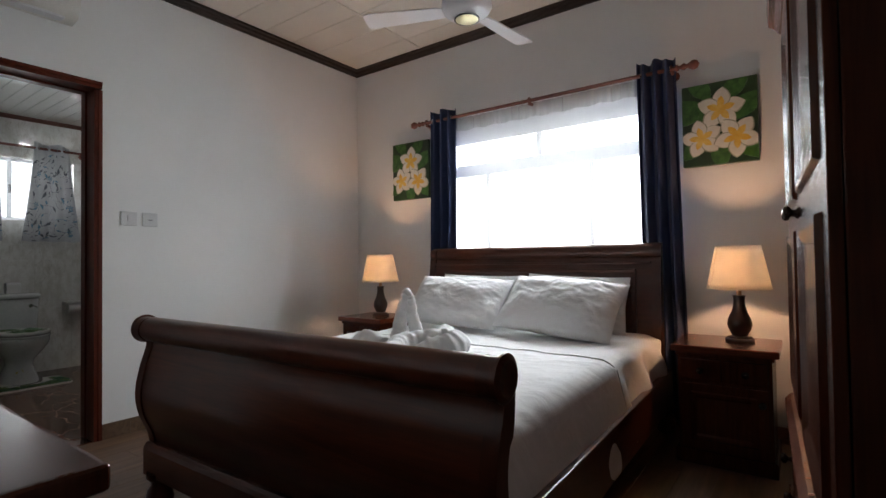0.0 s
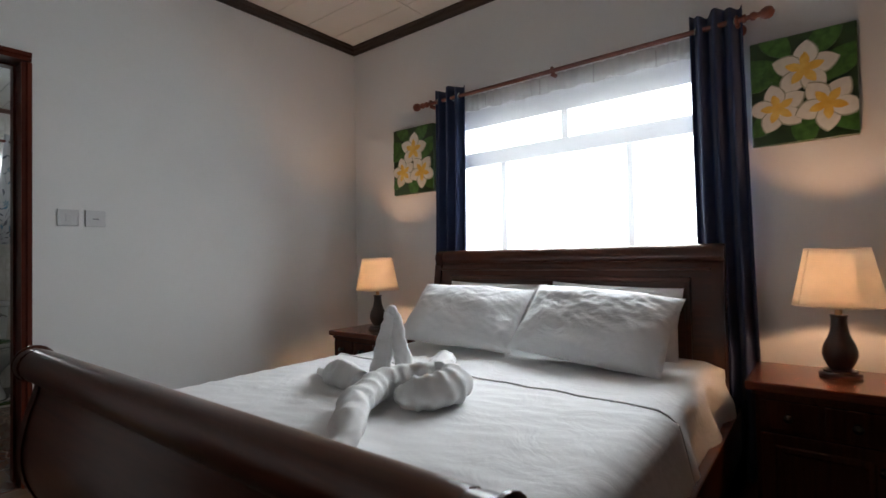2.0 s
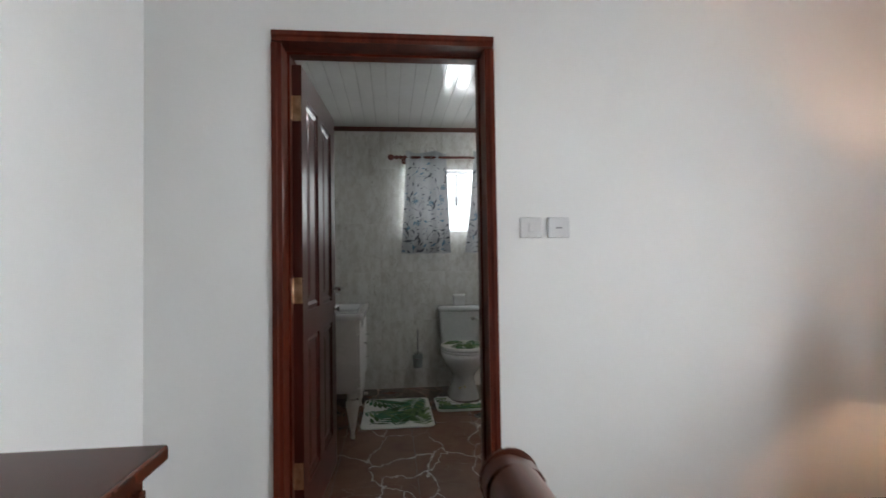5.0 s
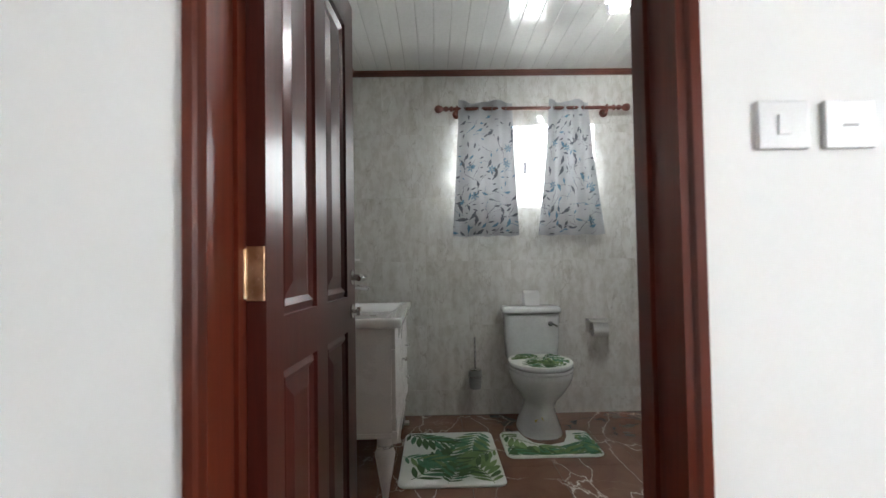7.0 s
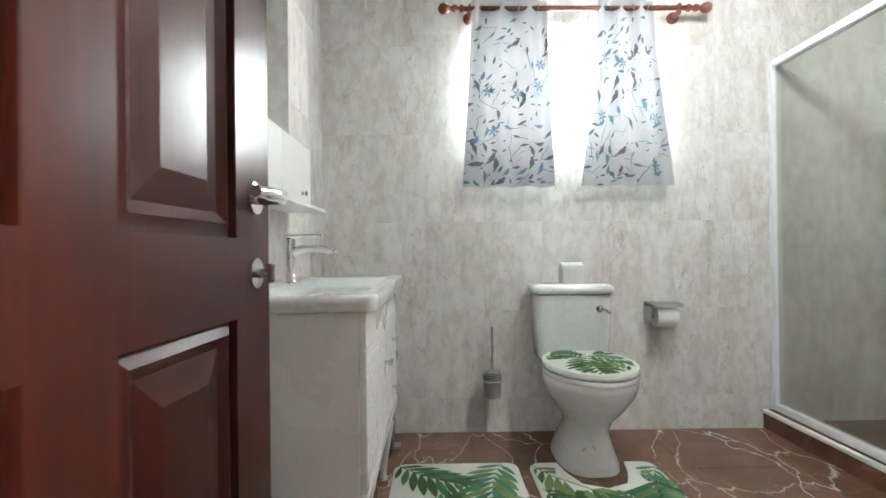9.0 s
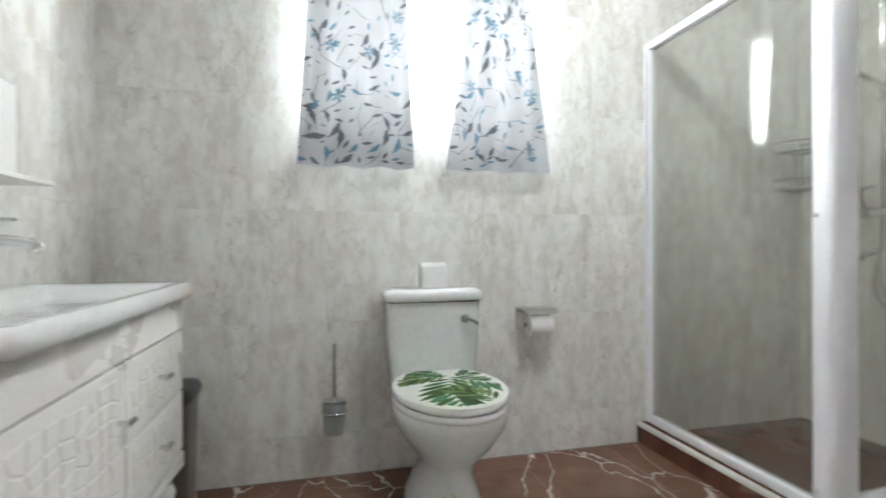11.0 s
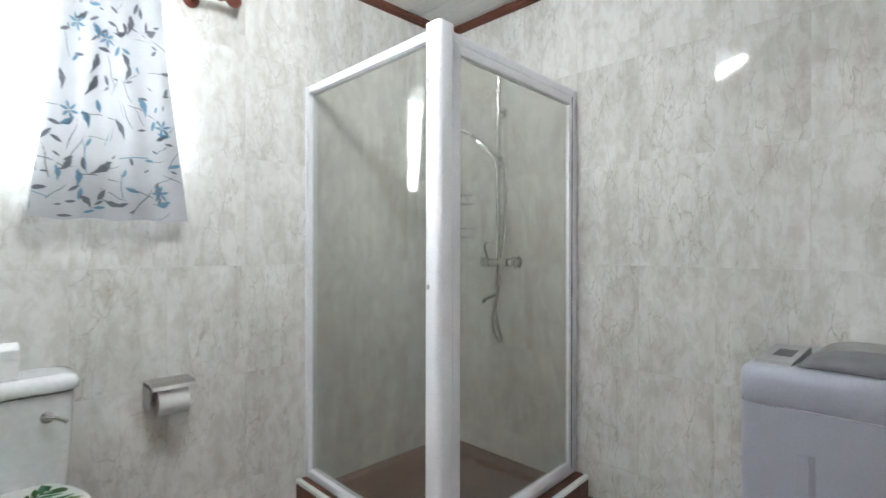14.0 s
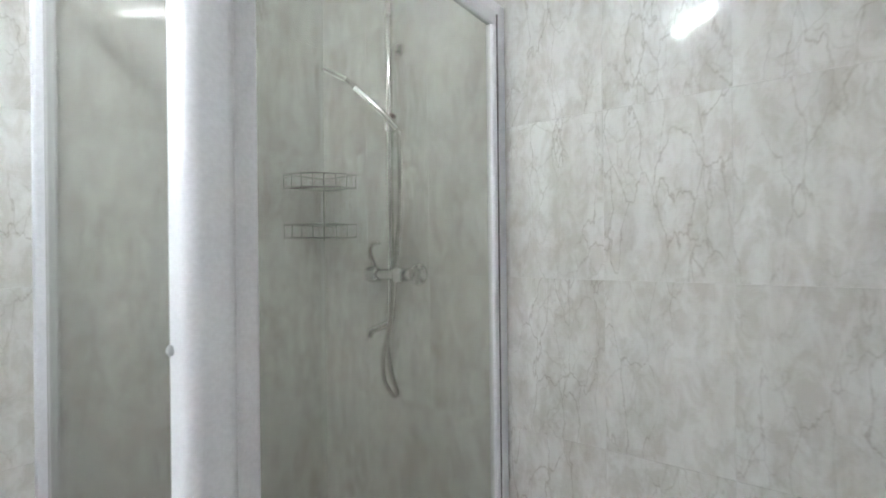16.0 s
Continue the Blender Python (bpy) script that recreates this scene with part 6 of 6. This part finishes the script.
part("rail_collar", lathe(B(), [(0.012, 0.9), (0.016, 0.904), (0.016, 0.925), (0.012, 0.93)], 14, (0, -0.055, 0)), M_CHROME, shower_set)
bm = lathe(B(), [(0.026, 0), (0.026, -0.01), (0.012, -0.014), (0.012, -0.06)], 16, (0, 0, 0.80), "y")
part("wall_bracket", bm, M_CHROME, shower_set)
bm = lathe(B(), [(0.02, -0.025), (0.022, 0.0), (0.02, 0.025)], 16, (0, -0.055, 0.525))
tube(bm, [(0, -0.055, 0.525), (0.035, -0.075, 0.545)], 0.013, 10)
part("slider", bm, M_CHROME, shower_set)
bm = tube(B(), spline([(0.05, -0.07, 0.5), (0.0, -0.11, 0.57), (-0.07, -0.15, 0.645)], 5), 0.011, 12)
part("handle", bm, M_CHROME, shower_set)
head = part("hand_shower", box(B(), -0.055, -0.04, -0.009, 0.05, 0.04, 0.009, 0.006, 3), M_CHROME, shower_set, "flat rectangular shower head")
head.matrix_local = pose(-0.12, -0.175, 0.685, 0, 28, 20)
part("hose", tube(B(), spline([(0.055, -0.068, 0.49), (0.066, -0.075, 0.38), (0.055, -0.07, 0.2), (0.03, -0.068, 0.02), (0.012, -0.072, -0.16), (-0.012, -0.085, -0.28), (-0.005, -0.09, -0.36), (0.03, -0.085, -0.41), (0.045, -0.08, -0.4), (0.02, -0.08, -0.34), (-0.004, -0.07, -0.25), (0.004, -0.06, -0.15)], 8), 0.0075, 10), M_STEEL, shower_set, "ribbed steel hose")


corner_basket = thing("corner_basket", "two-tier chrome wire corner basket on the shower wall", "shower basket", TW + 0.012, TN - 0.012, 1.22)
R = 0.19
ARC = [(R * math.sin(k * math.pi / 28), -R * math.cos(k * math.pi / 28)) for k in range(15)]
part("centre_rod", tube(B(), [(0.006, -0.006, -0.01), (0.006, -0.006, 0.26)], 0.004, 8), M_CHROME, corner_basket)
for z in (0.0, 0.19):
    for h in (0.0, 0.05):
        part("wire_hoop", tube(B(), [(0.006, -0.006, z + h)] + [(x, y, z + h) for x, y in ARC] + [(0.006, -0.006, z + h)], 0.0032, 6), M_CHROME, corner_basket)
    bm = B()
    for x, y in ARC[::2]:
        tube(bm, [(x, y, z), (x, y, z + 0.05)], 0.0018, 5)
    for k in range(1, 14):
        q = R * k / 14
        tube(bm, [(q, -0.004, z), (q, -math.sqrt(R * R - q * q), z)], 0.002, 5)
    tagged(part("wire_bottom", bm, M_CHROME, corner_basket), kind="stuff")

# washing machine
washer = thing("washing_machine", "pale grey top-loading washing machine with smoked lid", "washing machine", -3.905, 3.775, 0)
WW, WDp = 0.55, 0.57
body = rounded(0, 0, WW, WDp, 0.04)
cab = part("cabinet", loft(B(), [[(x, y, z) for x, y in body] for z in (0.03, 0.812)]), M_WASHER, washer)
rib = [(-0.016, 0.0), (-0.004, -0.0022), (0.004, -0.0022), (0.016, 0.0), (0.016, 0.004), (-0.016, 0.004)]
for x0 in (0.13, 0.275, 0.42):
    part("pressed_rib", prism(B(), [(x0 + a, b) for a, b in rib], 0.06, 0.72, "z"), M_WASHER, cab)
for yy in (0.13, 0.285, 0.44):
    part("pressed_rib", prism(B(), [(b, yy + a) for a, b in rib], 0.06, 0.72, "z"), M_WASHER, cab)


def band(k, z0, z1):
    return [((x - WW / 2) * k + WW / 2, (y - WDp / 2) * k + WDp / 2, z0 + (z1 - z0) * (y / WDp)) for x, y in body]


part("seam", loft(B(), [band(0.992, 0.8125, 0.8125), band(0.992, 0.8155, 0.8155)]), M_PLASTIC, cab, "pale seam strip")
part("top_surround", loft(B(), [band(1.0, 0.816, 0.816), band(1.008, 0.822, 0.822), band(1.008, 0.868, 0.85), band(1.0, 0.884, 0.858), band(0.975, 0.894, 0.866), band(0.93, 0.897, 0.868)]), M_WASHER, washer, "pale moulded top surround")


def lid_arch(u, v):
    a = abs(2 * u - 1)
    rise = max(0.0, 1 - a ** 5) ** 0.5 * max(0.0, 1 - (1 - min(1.0, v * 3.2)) ** 3) ** 0.6
    return (0.108 + 0.334 * u, 0.055 + 0.30 * v, 0.896 - 0.016 * v + 0.04 * rise)


lid_ = part("lid", sheet(B(), lid_arch, 36, 24), M_WASHER_D, washer, "smoked grey arched lid", thick=0.006)
part("lid_rim", tube(B(), [lid_arch(0.0, k / 20) for k in range(21)] + [lid_arch(1.0, 1 - k / 20) for k in range(21)], 0.006, 8), M_WASHER, lid_)
for x0, x1 in ((0.02, 0.094), (0.456, 0.53)):
    inlay = part("side_panel", prism(B(), [(0.05, 0.885), (0.05, 0.896), (0.066, 0.9005), (0.285, 0.906), (0.3, 0.901), (0.3, 0.872)], x0, x1, "x"), M_INLAY, washer, "grey side inlay")
    part("touch_pad", prism(B(), [(0.13, 0.902), (0.13, 0.9036), (0.215, 0.9057), (0.215, 0.904)], x0 + 0.022, x1 - 0.014, "x"), M_WASHER_D, inlay, "dark square pad")
for x in (0.06, WW - 0.06):
    for y in (0.06, WDp - 0.06):
        part("foot", lathe(B(), [(0.025, 0), (0.025, 0.015), (0.015, 0.02), (0.015, 0.03)], 14, (x, y, 0)), M_BLACK, washer)

# ceiling light
light = thing("ceiling_light", "white ceiling batten with a lit short tube", "ceiling light", -4.575, 2.985, TH, 45)
part("base", box(B(), -0.19, -0.03, -0.028, 0.19, 0.03, -0.0005, 0.006), M_ALU, light)
for s in (-1, 1):
    part("tube_holder", box(B(), s * 0.175 - 0.012, -0.018, -0.075, s * 0.175 + 0.012, 0.018, -0.028, 0.004), M_ALU, light)
part("tube", tube(B(), [(-0.163, 0, -0.058), (0.163, 0, -0.058)], 0.014, 16), M_PANEL, light, "glowing white tube")

# ---- laid pieces: floors, skirting, tiles ----
rng = random.Random(4)
rects = []
x = BW
col = 0
while x < BE - 0.01:
    x1 = min(x + 0.15, BE)
    ys = steps(0.2 + (col % 3) * 0.2, 0.6, -3.0, BN)
    rects += grid([x, x1], ys)
    x, col = x1, col + 1
rects = cut(rects, (BW - 1, -4.0, -0.25, BS))
lay("floor_plank", floor, Matrix.Translation((0, 0, -0.009)), rects, 0.002, 0.009, M_PLANK)
bath_rects = grid(steps(-5.2, 0.45, TW, BW), steps(TS + 0.3, 0.45, TS, TN))
bath_rects = cut(bath_rects, (TE, TS - 1, BW + 1, DOOR[0] + 0.042))
bath_rects = cut(bath_rects, (TE, DOOR[1] - 0.042, BW + 1, TN + 1))
lay("floor_tile", bath_floor, Matrix.Translation((0, 0, -0.009)), bath_rects, 0.002, 0.009, M_FLOOR)

skirting_1 = thing("skirting_west", "wood-look tile skirting along the wall", "skirting", kind="structure")
lay("skirting_tile", skirting_1, Matrix(((0, 0, 1, BW), (1, 0, 0, 0), (0, 1, 0, 0), (0, 0, 0, 1))), [(a, 0.0, b, 0.09) for a, b in zip(steps(DOOR[1] + 0.001, 0.15, DOOR[1] + 0.001, BN), steps(DOOR[1] + 0.001, 0.15, DOOR[1] + 0.001, BN)[1:])] + [(BS, 0.0, DOOR[0] - 0.001, 0.09)], 0.002, 0.01, M_SKIRT)
skirting_2 = thing("skirting_north", "wood-look tile skirting along the wall", "skirting", kind="structure")
ns = steps(BW, 0.15, BW + 0.011, BE)
lay("skirting_tile", skirting_2, Matrix(((1, 0, 0, 0), (0, 0, -1, BN), (0, 1, 0, 0), (0, 0, 0, 1))), [(a, 0.0, b, 0.09) for a, b in zip(ns, ns[1:])], 0.002, 0.01, M_SKIRT)

ROWS_Z = [0.0, 0.175, 0.63, 1.085, 1.54, 1.995, TH + 0.02]
west_rects = cut(grid(steps(1.55, 0.303, TS, TN), ROWS_Z), (BWIN[0], BWIN[2], BWIN[1], BWIN[3]))
lay("wall_tile", bath_west, Matrix(((0, 0, 1, TW - 0.009), (1, 0, 0, 0), (0, 1, 0, 0), (0, 0, 0, 1))), west_rects, 0.0012, 0.009, M_TILE)
north_rects = grid(steps(-4.50, 0.303, TW, TE), ROWS_Z)
lay("wall_tile", bath_north, Matrix(((1, 0, 0, 0), (0, 0, -1, TN + 0.009), (0, 1, 0, 0), (0, 0, 0, 1))), north_rects, 0.0012, 0.009, M_TILE)
lay("wall_tile", bath_south, Matrix(((1, 0, 0, 0), (0, 0, 1, TS - 0.009), (0, 1, 0, 0), (0, 0, 0, 1))), grid(steps(-5.06, 0.303, TW, TE), ROWS_Z), 0.0012, 0.009, M_TILE)
east_rects = cut(grid(steps(1.55, 0.303, TS, TN), ROWS_Z), (DOOR[0], -1, DOOR[1], DOOR[2]))
lay("wall_tile", bath_east, Matrix(((0, 0, -1, TE - 0.006), (1, 0, 0, 0), (0, 1, 0, 0), (0, 0, 0, 1))), east_rects, 0.0012, 0.009, M_TILE)
bm = B()
for y0, y1, z0, z1 in ((BWIN[0] - 0.0, BWIN[1] + 0.0, BWIN[2] - 0.001, BWIN[2] + 0.008), (BWIN[0], BWIN[1], BWIN[3] - 0.008, BWIN[3] + 0.001)):
    box(bm, TW - 0.075, y0 + 0.001, z0, TW - 0.009, y1 - 0.001, z1)
part("window_reveal", bm, M_TILE, bath_west)
